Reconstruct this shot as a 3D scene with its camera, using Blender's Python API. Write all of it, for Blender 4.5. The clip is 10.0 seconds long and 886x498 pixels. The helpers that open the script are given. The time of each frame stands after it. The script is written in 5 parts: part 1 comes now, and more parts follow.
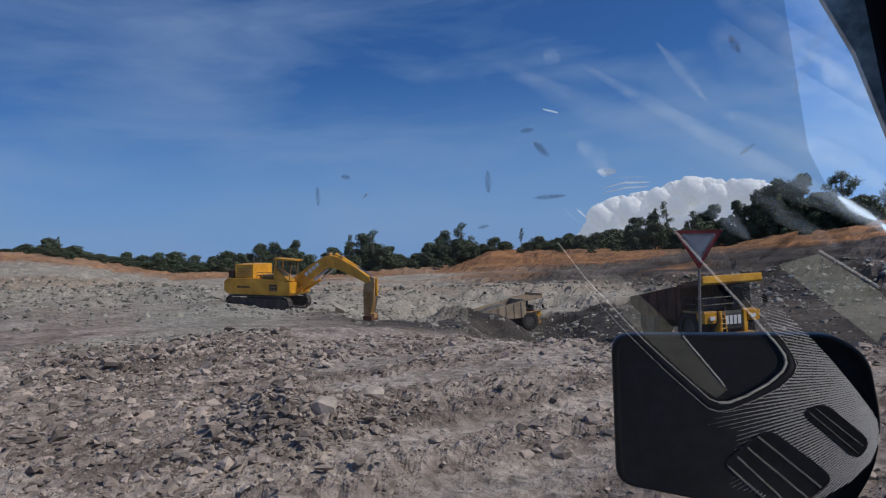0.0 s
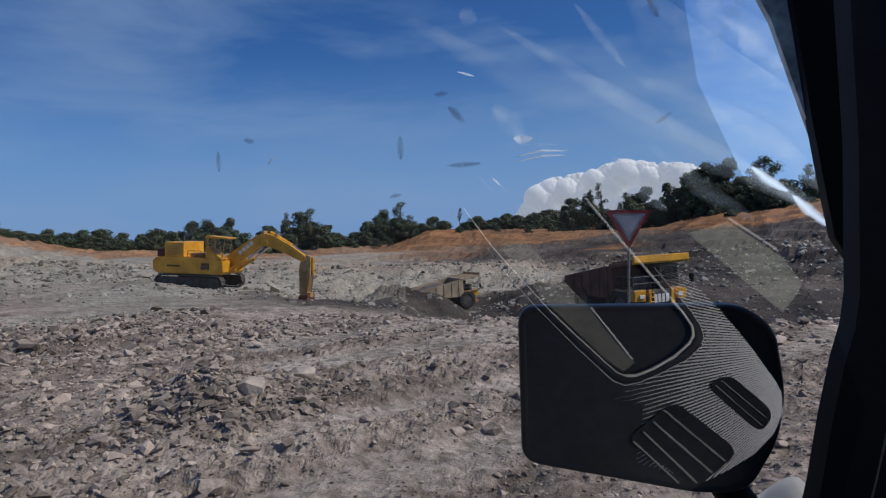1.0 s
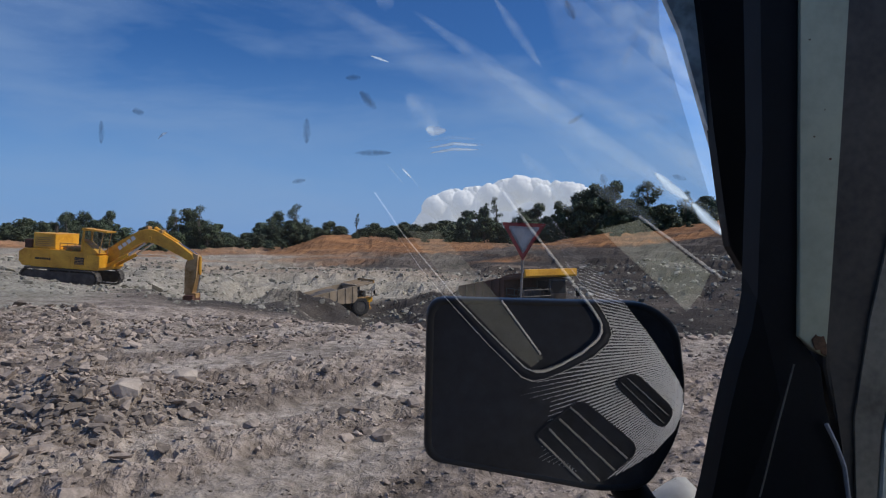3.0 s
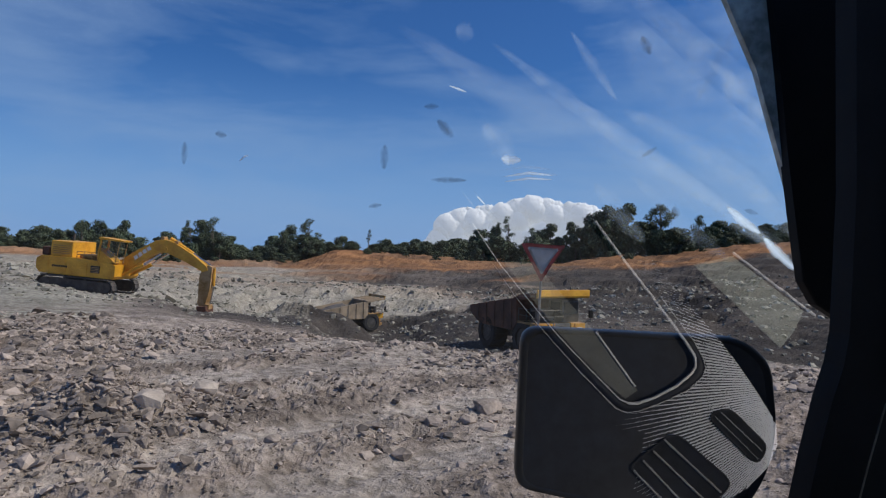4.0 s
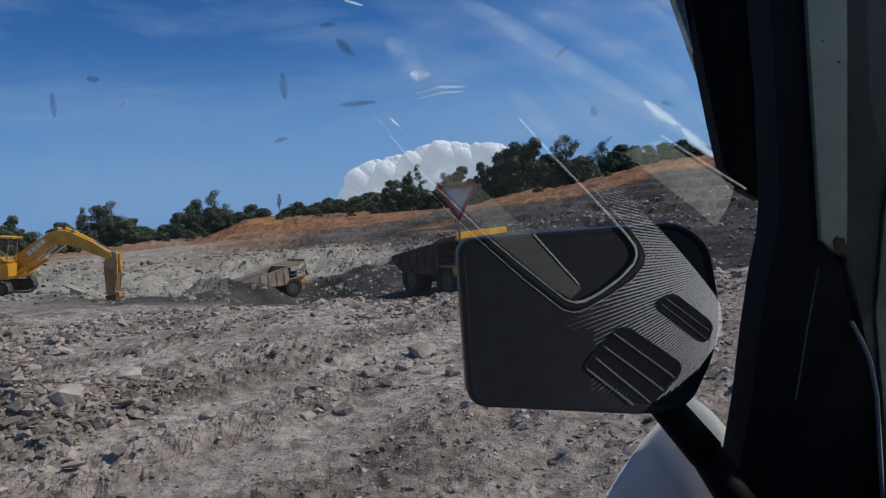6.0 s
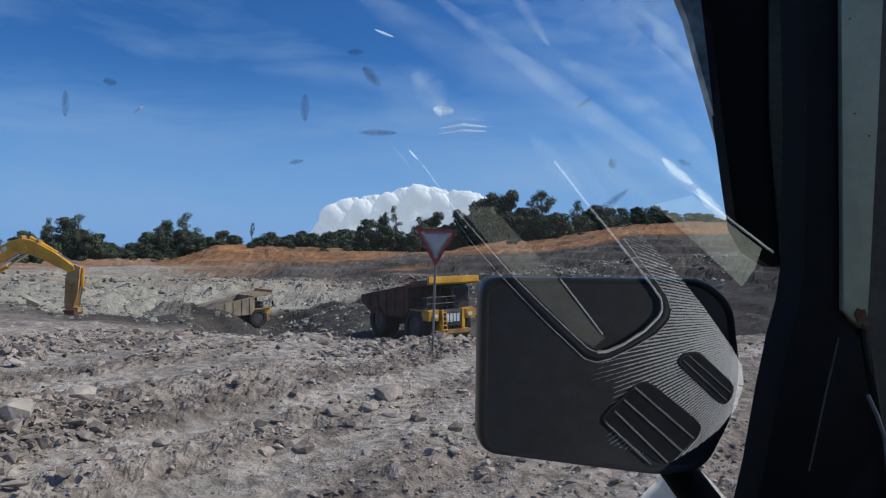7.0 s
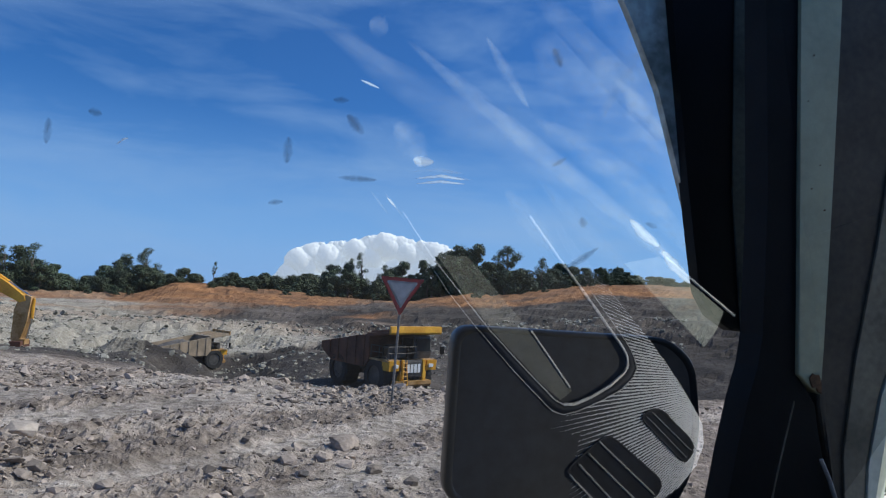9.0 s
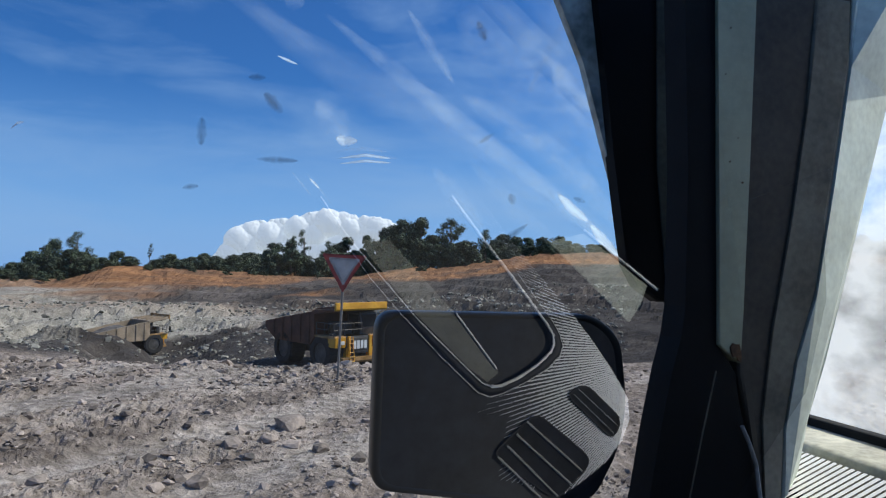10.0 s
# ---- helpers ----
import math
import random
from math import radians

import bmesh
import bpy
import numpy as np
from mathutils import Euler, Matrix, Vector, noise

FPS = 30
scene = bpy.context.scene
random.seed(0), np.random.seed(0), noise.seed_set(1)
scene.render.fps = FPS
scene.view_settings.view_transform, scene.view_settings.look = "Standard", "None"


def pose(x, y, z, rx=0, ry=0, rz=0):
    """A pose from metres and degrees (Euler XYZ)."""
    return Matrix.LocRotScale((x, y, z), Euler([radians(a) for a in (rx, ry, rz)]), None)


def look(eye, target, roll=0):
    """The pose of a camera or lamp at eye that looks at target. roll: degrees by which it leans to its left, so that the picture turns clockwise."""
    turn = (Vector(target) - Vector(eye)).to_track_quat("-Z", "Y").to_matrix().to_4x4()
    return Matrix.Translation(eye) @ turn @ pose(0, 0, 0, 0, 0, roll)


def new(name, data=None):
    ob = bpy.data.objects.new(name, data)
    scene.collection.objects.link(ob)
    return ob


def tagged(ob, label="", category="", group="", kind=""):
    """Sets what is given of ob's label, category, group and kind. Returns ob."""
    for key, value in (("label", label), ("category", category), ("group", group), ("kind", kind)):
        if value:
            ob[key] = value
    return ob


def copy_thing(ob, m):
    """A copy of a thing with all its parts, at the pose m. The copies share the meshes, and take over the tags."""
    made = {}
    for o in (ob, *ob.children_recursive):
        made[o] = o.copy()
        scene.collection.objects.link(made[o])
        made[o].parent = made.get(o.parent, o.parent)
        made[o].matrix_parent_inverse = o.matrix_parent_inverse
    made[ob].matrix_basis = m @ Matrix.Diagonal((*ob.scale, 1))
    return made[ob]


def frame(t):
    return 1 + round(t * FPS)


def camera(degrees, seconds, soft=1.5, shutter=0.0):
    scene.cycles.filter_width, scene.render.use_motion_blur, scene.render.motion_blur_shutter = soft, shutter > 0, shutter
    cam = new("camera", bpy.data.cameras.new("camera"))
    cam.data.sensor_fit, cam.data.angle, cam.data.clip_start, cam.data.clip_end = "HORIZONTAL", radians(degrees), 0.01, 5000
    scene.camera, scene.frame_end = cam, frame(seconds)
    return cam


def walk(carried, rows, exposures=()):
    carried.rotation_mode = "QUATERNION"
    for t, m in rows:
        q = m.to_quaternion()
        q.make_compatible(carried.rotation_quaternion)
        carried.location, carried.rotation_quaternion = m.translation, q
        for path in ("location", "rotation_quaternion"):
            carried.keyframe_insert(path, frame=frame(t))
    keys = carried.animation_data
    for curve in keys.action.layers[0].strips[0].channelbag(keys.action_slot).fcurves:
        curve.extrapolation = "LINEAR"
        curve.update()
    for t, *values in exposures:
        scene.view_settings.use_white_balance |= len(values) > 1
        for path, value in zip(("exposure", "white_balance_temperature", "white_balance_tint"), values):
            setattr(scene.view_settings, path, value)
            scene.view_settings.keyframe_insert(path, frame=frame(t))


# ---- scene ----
EYE = 2.6          # height of the phone over the ground, in the cab of a lorry
cam = camera(67.0, 10.0, soft=1.2)
PATH = [
    (0, (0.14, -0.353, 2.708), (-0.402, 1.573, 2.705), -3.2),
    (0.5, (0.178, -0.266, 2.681), (-0.234, 1.691, 2.634), -2.7),
    (1, (0.196, -0.23, 2.675), (-0.171, 1.734, 2.601), -2.8),
    (1.5, (0.168, -0.235, 2.679), (-0.192, 1.732, 2.635), -2.6),
    (2, (0.18, -0.2, 2.675), (-0.094, 1.778, 2.576), -2.9),
    (2.5, (0.156, -0.161, 2.604), (-0.003, 1.832, 2.546), -0.4),
    (2.7, (0.174, -0.160, 2.631), (0.088, 1.837, 2.559), -1.0),
    (3.8, (0.021, -0.193, 2.623), (-0.026, 1.806, 2.634), 2.8),
    (4, (-0.021, -0.202, 2.652), (-0.113, 1.796, 2.647), 1.7),
    (4.5, (-0.119, -0.23, 2.64), (-0.18, 1.769, 2.654), 3.7),
    (5, (-0.052, -0.186, 2.61), (-0.031, 1.813, 2.557), -1.5),
    (5.5, (-0.04, -0.172, 2.603), (0.028, 1.824, 2.5), -5.1),
    (5.7, (-0.025, -0.14, 2.593), (0.103, 1.847, 2.405), -6.5),
    (6.8, (-0.138, -0.073, 2.565), (0.081, 1.914, 2.536), -0.6),
    (7, (-0.144, -0.058, 2.564), (0.098, 1.927, 2.533), -0.1),
    (7.5, (-0.172, -0.081, 2.575), (0.108, 1.899, 2.622), 1.6),
    (8, (-0.174, -0.056, 2.568), (0.121, 1.921, 2.613), 1.5),
    (8.5, (-0.157, -0.077, 2.562), (0.175, 1.893, 2.645), 1.5),
    (9, (-0.169, -0.084, 2.556), (0.17, 1.883, 2.679), 3.0),
    (9.5, (-0.138, -0.063, 2.576), (0.316, 1.883, 2.643), 1.6),
    (10, (-0.12, -0.057, 2.578), (0.386, 1.877, 2.628), 1.0),
]
walk(cam, [(t, look(eye, target, roll)) for t, eye, target, roll in PATH], exposures=[(0.0, -0.33, 6650, 11), (2.5, -0.20, 6750, 11), (4.2, -0.10, 6750, 10), (5.0, -0.27, 6650, 10), (5.7, -0.30, 6550, 8), (7.0, 0.0, 6380, 5), (10.0, 0.16, 6400, 5)])

# ---- world and sun ----
SUN_AZ, SUN_EL = 87.0, 46.0
world = bpy.data.worlds.new("sky")
scene.world = world
world.use_nodes = True
wt = world.node_tree
wt.nodes.clear()


def wn(kind, **inputs):
    n = wt.nodes.new(kind)
    for k, v in inputs.items():
        n.inputs[k.replace("_", " ")].default_value = v
    return n


w_out, w_bg = wn("ShaderNodeOutputWorld"), wn("ShaderNodeBackground", Strength=0.093)
w_sky = wn("ShaderNodeTexSky")
w_sky.sky_type, w_sky.sun_disc = "NISHITA", False
w_sky.sun_elevation, w_sky.sun_rotation = radians(SUN_EL), radians(SUN_AZ)
w_sky.air_density, w_sky.dust_density, w_sky.ozone_density = 1.0, 0.6, 3.0
w_co = wn("ShaderNodeTexCoord")
w_map = wn("ShaderNodeMapping", Scale=(2.2, 2.2, 9.0), Rotation=(0.10, 0.06, 0.3))
w_noise = wn("ShaderNodeTexNoise", Scale=1.5, Detail=7.0, Roughness=0.55, Distortion=0.35)
w_ramp = wn("ShaderNodeMapRange", From_Min=0.42, From_Max=0.80, To_Min=0.0, To_Max=0.65)
w_tint = wn("ShaderNodeMix")
w_tint.data_type, w_tint.blend_type = "RGBA", "MULTIPLY"
w_tint.inputs[0].default_value, w_tint.inputs[7].default_value = 1.0, (0.35, 0.78, 1.42, 1)
w_mix = wn("ShaderNodeMix")
w_mix.data_type = "RGBA"
w_mix.inputs[7].default_value = (3.8, 5.9, 9.8, 1)
w_sep = wn("ShaderNodeSeparateXYZ")
w_low = wn("ShaderNodeMapRange", From_Min=0.0, From_Max=0.27, To_Min=0.85, To_Max=0.0)
w_low.interpolation_type = "SMOOTHSTEP"
w_hor = wn("ShaderNodeMix")
w_hor.data_type = "RGBA"
w_hor.inputs[7].default_value = (3.1, 5.7, 11.0, 1)
wt.links.new(w_co.outputs["Generated"], w_sep.inputs[0])
wt.links.new(w_sep.outputs["Z"], w_low.inputs["Value"])
wt.links.new(w_low.outputs[0], w_hor.inputs[0])
wt.links.new(w_tint.outputs[2], w_hor.inputs[6])
for a, b in ((w_co.outputs["Generated"], w_map.inputs["Vector"]), (w_map.outputs[0], w_noise.inputs["Vector"]),
             (w_noise.outputs["Fac"], w_ramp.inputs["Value"]), (w_ramp.outputs[0], w_mix.inputs[0]),
             (w_sky.outputs[0], w_tint.inputs[6]), (w_hor.outputs[2], w_mix.inputs[6]),
             (w_mix.outputs[2], w_bg.inputs["Color"]), (w_bg.outputs[0], w_out.inputs["Surface"])):
    wt.links.new(a, b)

sun_data = bpy.data.lights.new("sun", "SUN")
sun_data.energy, sun_data.angle, sun_data.color = 4.8, radians(0.5), (1.0, 0.95, 0.87)
sun = new("sun", sun_data)
_sd = Vector((math.sin(radians(SUN_AZ)) * math.cos(radians(SUN_EL)), math.cos(radians(SUN_AZ)) * math.cos(radians(SUN_EL)), math.sin(radians(SUN_EL))))
sun.matrix_world = look(_sd * 50, (0, 0, 0))


# ---- materials ----
def rgb(c):
    return (*c, 1.0)


def material(name, color, rough=0.6, metal=0.0, var=0.25, scale=8.0, fine=60.0, bump=0.15, dist=0.01, tint=None, random_v=0.0, spec=0.5, fine_var=0.5):
    """Two scales of colour variation and a fine relief."""
    m = bpy.data.materials.new(name)
    m.use_nodes = True
    nt = m.node_tree
    b = nt.nodes["Principled BSDF"]
    b.inputs["Roughness"].default_value, b.inputs["Metallic"].default_value = rough, metal
    b.inputs["Specular IOR Level"].default_value = spec
    co = nt.nodes.new("ShaderNodeTexCoord")

    def noise_node(s, detail=5.0):
        n = nt.nodes.new("ShaderNodeTexNoise")
        n.inputs["Scale"].default_value, n.inputs["Detail"].default_value = s, detail
        nt.links.new(co.outputs["Object"], n.inputs["Vector"])
        return n

    big, small = noise_node(scale), noise_node(fine)
    mix = nt.nodes.new("ShaderNodeMix")
    mix.data_type = "RGBA"
    dark = tuple(max(0.0, c * (1 - var)) for c in color)
    light = tuple(min(1.0, c * (1 + var)) for c in (tint or color))
    mix.inputs[6].default_value, mix.inputs[7].default_value = rgb(dark), rgb(light)
    ramp = nt.nodes.new("ShaderNodeMapRange")
    ramp.inputs["From Min"].default_value, ramp.inputs["From Max"].default_value = 0.3, 0.7
    add = nt.nodes.new("ShaderNodeMath")
    add.operation = "MULTIPLY_ADD"
    nt.links.new(small.outputs["Fac"], add.inputs[0])
    add.inputs[1].default_value = fine_var
    nt.links.new(big.outputs["Fac"], add.inputs[2])
    sub = nt.nodes.new("ShaderNodeMath")
    sub.operation = "SUBTRACT"
    sub.inputs[1].default_value = fine_var * 0.5
    nt.links.new(add.outputs[0], sub.inputs[0])
    last = sub
    if random_v:
        info = nt.nodes.new("ShaderNodeNewGeometry")
        r = nt.nodes.new("ShaderNodeMath")
        r.operation = "MULTIPLY_ADD"
        nt.links.new(info.outputs["Random Per Island"], r.inputs[0])
        r.inputs[1].default_value = random_v
        nt.links.new(sub.outputs[0], r.inputs[2])
        last = nt.nodes.new("ShaderNodeMath")
        last.operation = "SUBTRACT"
        last.inputs[1].default_value = random_v * 0.5
        nt.links.new(r.outputs[0], last.inputs[0])
    nt.links.new(last.outputs[0], ramp.inputs["Value"])
    nt.links.new(ramp.outputs[0], mix.inputs[0])
    nt.links.new(mix.outputs[2], b.inputs["Base Color"])
    if bump:
        bn = nt.nodes.new("ShaderNodeBump")
        bn.inputs["Strength"].default_value, bn.inputs["Distance"].default_value = bump, dist
        nt.links.new(small.outputs["Fac"], bn.inputs["Height"])
        nt.links.new(bn.outputs[0], b.inputs["Normal"])
    return m


def soil_material():
    """Bare mine ground: grey overburden, ochre subsoil and dark coal shale, after the vertex layer 'soil'."""
    m = bpy.data.materials.new("mine_soil")
    m.use_nodes = True
    nt = m.node_tree
    b = nt.nodes["Principled BSDF"]
    b.inputs["Roughness"].default_value, b.inputs["Specular IOR Level"].default_value = 0.95, 0.15
    co = nt.nodes.new("ShaderNodeTexCoord")
    at = nt.nodes.new("ShaderNodeVertexColor")
    at.layer_name = "soil"
    sep = nt.nodes.new("ShaderNodeSeparateColor")
    nt.links.new(at.outputs["Color"], sep.inputs[0])

    def tex(s, detail=8.0, rough=0.6):
        n = nt.nodes.new("ShaderNodeTexNoise")
        n.inputs["Scale"].default_value, n.inputs["Detail"].default_value, n.inputs["Roughness"].default_value = s, detail, rough
        nt.links.new(co.outputs["Object"], n.inputs["Vector"])
        return n

    def mixc(fac, a, c):
        n = nt.nodes.new("ShaderNodeMix")
        n.data_type = "RGBA"
        for socket, v in ((n.inputs[0], fac), (n.inputs[6], a), (n.inputs[7], c)):
            if isinstance(v, bpy.types.NodeSocket):
                nt.links.new(v, socket)
            else:
                socket.default_value = v if isinstance(v, float) else rgb(v)
        return n.outputs[2]

    def spread(sock, lo, hi):
        n = nt.nodes.new("ShaderNodeMapRange")
        n.inputs["From Min"].default_value, n.inputs["From Max"].default_value = lo, hi
        nt.links.new(sock, n.inputs["Value"])
        return n.outputs[0]

    big, mid, fine, grit = tex(0.16), tex(0.9), tex(5.0), tex(26.0)
    grey = mixc(spread(mid.outputs["Fac"], 0.35, 0.65), SOIL_GREY_D, SOIL_GREY_L)
    grey = mixc(spread(big.outputs["Fac"], 0.52, 0.70), grey, SOIL_PALE)
    ochre = mixc(spread(tex(0.085).outputs["Fac"], 0.28, 0.58), (0.15, 0.082, 0.046), (0.41, 0.20, 0.088))
    dark = mixc(spread(tex(0.10).outputs["Fac"], 0.35, 0.65), (0.037, 0.032, 0.029), (0.092, 0.078, 0.068))
    col = mixc(sep.outputs[2], grey, (0.365, 0.35, 0.29))
    col = mixc(at.outputs["Alpha"], col, (0.435, 0.375, 0.32))
    col = mixc(sep.outputs[1], col, dark)
    col = mixc(sep.outputs[0], col, ochre)
    sp = mixc(spread(fine.outputs["Fac"], 0.36, 0.66), (0.57, 0.55, 0.53), (1.38, 1.38, 1.38))
    wide = mixc(spread(tex(0.33, 10.0, 0.7).outputs["Fac"], 0.34, 0.66), (0.66, 0.65, 0.64), (1.22, 1.22, 1.22))
    m0 = nt.nodes.new("ShaderNodeMix")
    m0.data_type, m0.blend_type = "RGBA", "MULTIPLY"
    m0.inputs[0].default_value = 1.0
    nt.links.new(col, m0.inputs[6])
    nt.links.new(wide, m0.inputs[7])
    col = m0.outputs[2]
    mul = nt.nodes.new("ShaderNodeMix")
    mul.data_type, mul.blend_type = "RGBA", "MULTIPLY"
    mul.inputs[0].default_value = 1.0
    nt.links.new(col, mul.inputs[6])
    nt.links.new(sp, mul.inputs[7])
    nt.links.new(mul.outputs[2], b.inputs["Base Color"])
    h = nt.nodes.new("ShaderNodeMath")
    h.operation = "MULTIPLY_ADD"
    nt.links.new(grit.outputs["Fac"], h.inputs[0])
    h.inputs[1].default_value = 0.25
    nt.links.new(fine.outputs["Fac"], h.inputs[2])
    bn = nt.nodes.new("ShaderNodeBump")
    bn.inputs["Strength"].default_value, bn.inputs["Distance"].default_value = 0.95, 0.15
    nt.links.new(h.outputs[0], bn.inputs["Height"])
    nt.links.new(bn.outputs[0], b.inputs["Normal"])
    return m


def glass_material(name, gloss, tint):
    m = bpy.data.materials.new(name)
    m.use_nodes = True
    nt = m.node_tree
    nt.nodes.clear()
    out, mx = nt.nodes.new("ShaderNodeOutputMaterial"), nt.nodes.new("ShaderNodeMixShader")
    tr, gl = nt.nodes.new("ShaderNodeBsdfTransparent"), nt.nodes.new("ShaderNodeBsdfGlossy")
    tr.inputs["Color"].default_value = rgb(tint)
    gl.inputs["Roughness"].default_value = 0.0
    mx.inputs[0].default_value = gloss
    nt.links.new(tr.outputs[0], mx.inputs[1])
    nt.links.new(gl.outputs[0], mx.inputs[2])
    nt.links.new(mx.outputs[0], out.inputs["Surface"])
    return m


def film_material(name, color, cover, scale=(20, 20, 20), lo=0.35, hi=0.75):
    """A patchy film on glass, for dirt and painted glare: diffuse where it lies, clear elsewhere."""
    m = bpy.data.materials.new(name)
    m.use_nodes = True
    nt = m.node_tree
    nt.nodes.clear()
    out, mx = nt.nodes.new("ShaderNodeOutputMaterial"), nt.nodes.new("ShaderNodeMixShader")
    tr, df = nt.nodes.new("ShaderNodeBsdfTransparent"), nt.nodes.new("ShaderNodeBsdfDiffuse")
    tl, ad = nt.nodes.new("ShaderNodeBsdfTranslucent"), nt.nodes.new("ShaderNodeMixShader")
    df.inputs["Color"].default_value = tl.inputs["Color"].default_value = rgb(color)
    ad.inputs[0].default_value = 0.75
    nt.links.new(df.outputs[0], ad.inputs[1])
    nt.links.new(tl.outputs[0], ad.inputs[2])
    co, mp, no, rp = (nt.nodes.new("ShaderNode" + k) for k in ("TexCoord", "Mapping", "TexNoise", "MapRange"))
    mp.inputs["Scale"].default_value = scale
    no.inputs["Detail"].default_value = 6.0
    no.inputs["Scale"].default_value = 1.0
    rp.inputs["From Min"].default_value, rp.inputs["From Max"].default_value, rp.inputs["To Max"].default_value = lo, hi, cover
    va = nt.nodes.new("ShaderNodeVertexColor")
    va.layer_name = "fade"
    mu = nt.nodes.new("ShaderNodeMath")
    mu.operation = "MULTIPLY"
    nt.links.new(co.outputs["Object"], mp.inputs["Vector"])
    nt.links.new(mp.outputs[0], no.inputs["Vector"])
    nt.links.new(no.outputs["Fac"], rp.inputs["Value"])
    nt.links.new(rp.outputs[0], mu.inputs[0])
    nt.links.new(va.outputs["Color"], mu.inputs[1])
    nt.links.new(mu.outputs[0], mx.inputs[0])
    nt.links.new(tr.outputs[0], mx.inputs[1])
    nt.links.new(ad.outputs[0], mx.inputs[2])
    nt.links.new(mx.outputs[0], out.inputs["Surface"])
    return m


SOIL_GREY_D, SOIL_GREY_L, SOIL_PALE = (0.235, 0.188, 0.156), (0.435, 0.36, 0.305), (0.54, 0.475, 0.41)
M_SOIL = soil_material()
M_RUBBLE = material("rubble_stone", (0.31, 0.252, 0.21), 0.95, var=0.55, scale=0.8, fine=18, bump=0.5, dist=0.03, random_v=0.5, spec=0.2)
M_BANK = material("bank_stone", (0.275, 0.255, 0.21), 0.95, var=0.5, scale=0.8, fine=18, bump=0.5, dist=0.03, random_v=0.45, spec=0.2)
M_MUD = material("brown_mud_clods", (0.275, 0.225, 0.188), 0.95, var=0.4, scale=1.0, fine=16, bump=0.6, dist=0.03, random_v=0.5, spec=0.2)
M_PALE = material("pale_stone", (0.44, 0.37, 0.31), 0.9, var=0.25, scale=2.5, fine=25, bump=0.5, dist=0.02, spec=0.2)
M_DARKROCK = material("dark_stone", (0.13, 0.115, 0.105), 0.9, var=0.35, scale=2.0, fine=22, bump=0.5, dist=0.03, spec=0.2)
M_YELLOW = material("yellow_machine_paint", (0.74, 0.315, 0.012), 0.45, var=0.28, scale=0.7, fine=9, bump=0.05, dist=0.02, tint=(0.70, 0.36, 0.03))
M_WORN = material("worn_yellow_paint", (0.46, 0.22, 0.03), 0.7, var=0.45, scale=1.3, fine=8, bump=0.1, dist=0.02, tint=(0.36, 0.22, 0.10))
M_BED = material("rusty_dusty_bed", (0.125, 0.048, 0.027), 0.85, var=0.4, scale=0.8, fine=9, bump=0.2, dist=0.03)
M_TAN = material("dusty_tan_bed", (0.33, 0.25, 0.17), 0.85, var=0.3, scale=0.8, fine=9, bump=0.2, dist=0.03)
M_MIRROR = material("black_mirror_plastic", (0.009, 0.009, 0.010), 0.40, var=0.25, scale=8, fine=120, bump=0.1, dist=0.001, spec=0.4)
M_BLACK = material("black_rubber", (0.022, 0.021, 0.021), 0.85, var=0.4, scale=2, fine=15, bump=0.2, dist=0.02)
M_STEEL = material("dirty_steel_and_cab_shade", (0.10, 0.092, 0.085), 0.6, metal=0.5, var=0.4, scale=2, fine=18, bump=0.2, dist=0.02)
M_TRACK = material("muddy_track_steel", (0.075, 0.066, 0.06), 0.8, metal=0.2, var=0.45, scale=2, fine=18, bump=0.3, dist=0.02)
M_CHROME = material("piston_chrome", (0.65, 0.64, 0.62), 0.25, metal=1.0, var=0.1, bump=0)
M_DGLASS = material("dark_cab_glass", (0.02, 0.025, 0.03), 0.08, var=0.1, bump=0)
M_WHITE = material("white_paint", (0.74, 0.73, 0.70), 0.4, var=0.1, scale=3, fine=30, bump=0.05)
M_RED = material("faded_red_paint", (0.34, 0.045, 0.04), 0.55, var=0.25, scale=5, fine=40, bump=0.05)
M_SIGN = material("dusty_sign_white", (0.42, 0.41, 0.39), 0.55, var=0.15, scale=5, fine=50, bump=0.05)
M_POST = material("galvanised_post", (0.20, 0.185, 0.17), 0.6, metal=0.4, var=0.3, scale=6, fine=50)
M_BARK = material("pale_bark", (0.17, 0.145, 0.115), 0.9, var=0.35, scale=0.6, fine=5, bump=0.4, dist=0.05)
M_LEAF = material("dark_leaves", (0.068, 0.096, 0.060), 0.7, var=0.55, scale=0.12, fine=2.0, bump=0, tint=(0.078, 0.110, 0.055), random_v=0.7)
M_LEAF2 = material("grey_green_leaves", (0.080, 0.105, 0.055), 0.7, var=0.45, scale=0.25, fine=2.0, bump=0, random_v=0.7)
M_CLOUD = material("cloud_white_glow", (0.55, 0.55, 0.55), 1.0, var=0.02, scale=0.01, fine=0.05, bump=0, spec=0.0)
# a bluish glow is added so the cloud looks brightly lit
M_CLOUD.node_tree.nodes["Principled BSDF"].inputs["Emission Color"].default_value = (0.75, 0.82, 0.92, 1)
M_CLOUD.node_tree.nodes["Principled BSDF"].inputs["Emission Strength"].default_value = 0.62
# dash plastic in two tones: sunlit rib tops painted white, shaded grooves black
M_DASH = material("sunlit_painted_ribs", (0.93, 0.93, 0.94), 0.30, var=0.05, scale=6, fine=80, bump=0.08, dist=0.002)
M_DASHD = material("dark_plastic_and_groove_shade", (0.010, 0.010, 0.011), 0.55, var=0.2, scale=6, fine=80, bump=0.08, dist=0.002, spec=0.25)
M_MBLACK = material("matt_black_plastic", (0.005, 0.005, 0.0055), 0.6, var=0.25, scale=8, fine=120, bump=0.12, dist=0.001, spec=0.10)
M_MGLASS = material("dark_mirror_glass", (0.016, 0.018, 0.023), 0.28, var=0.6, scale=5, fine=40, bump=0)
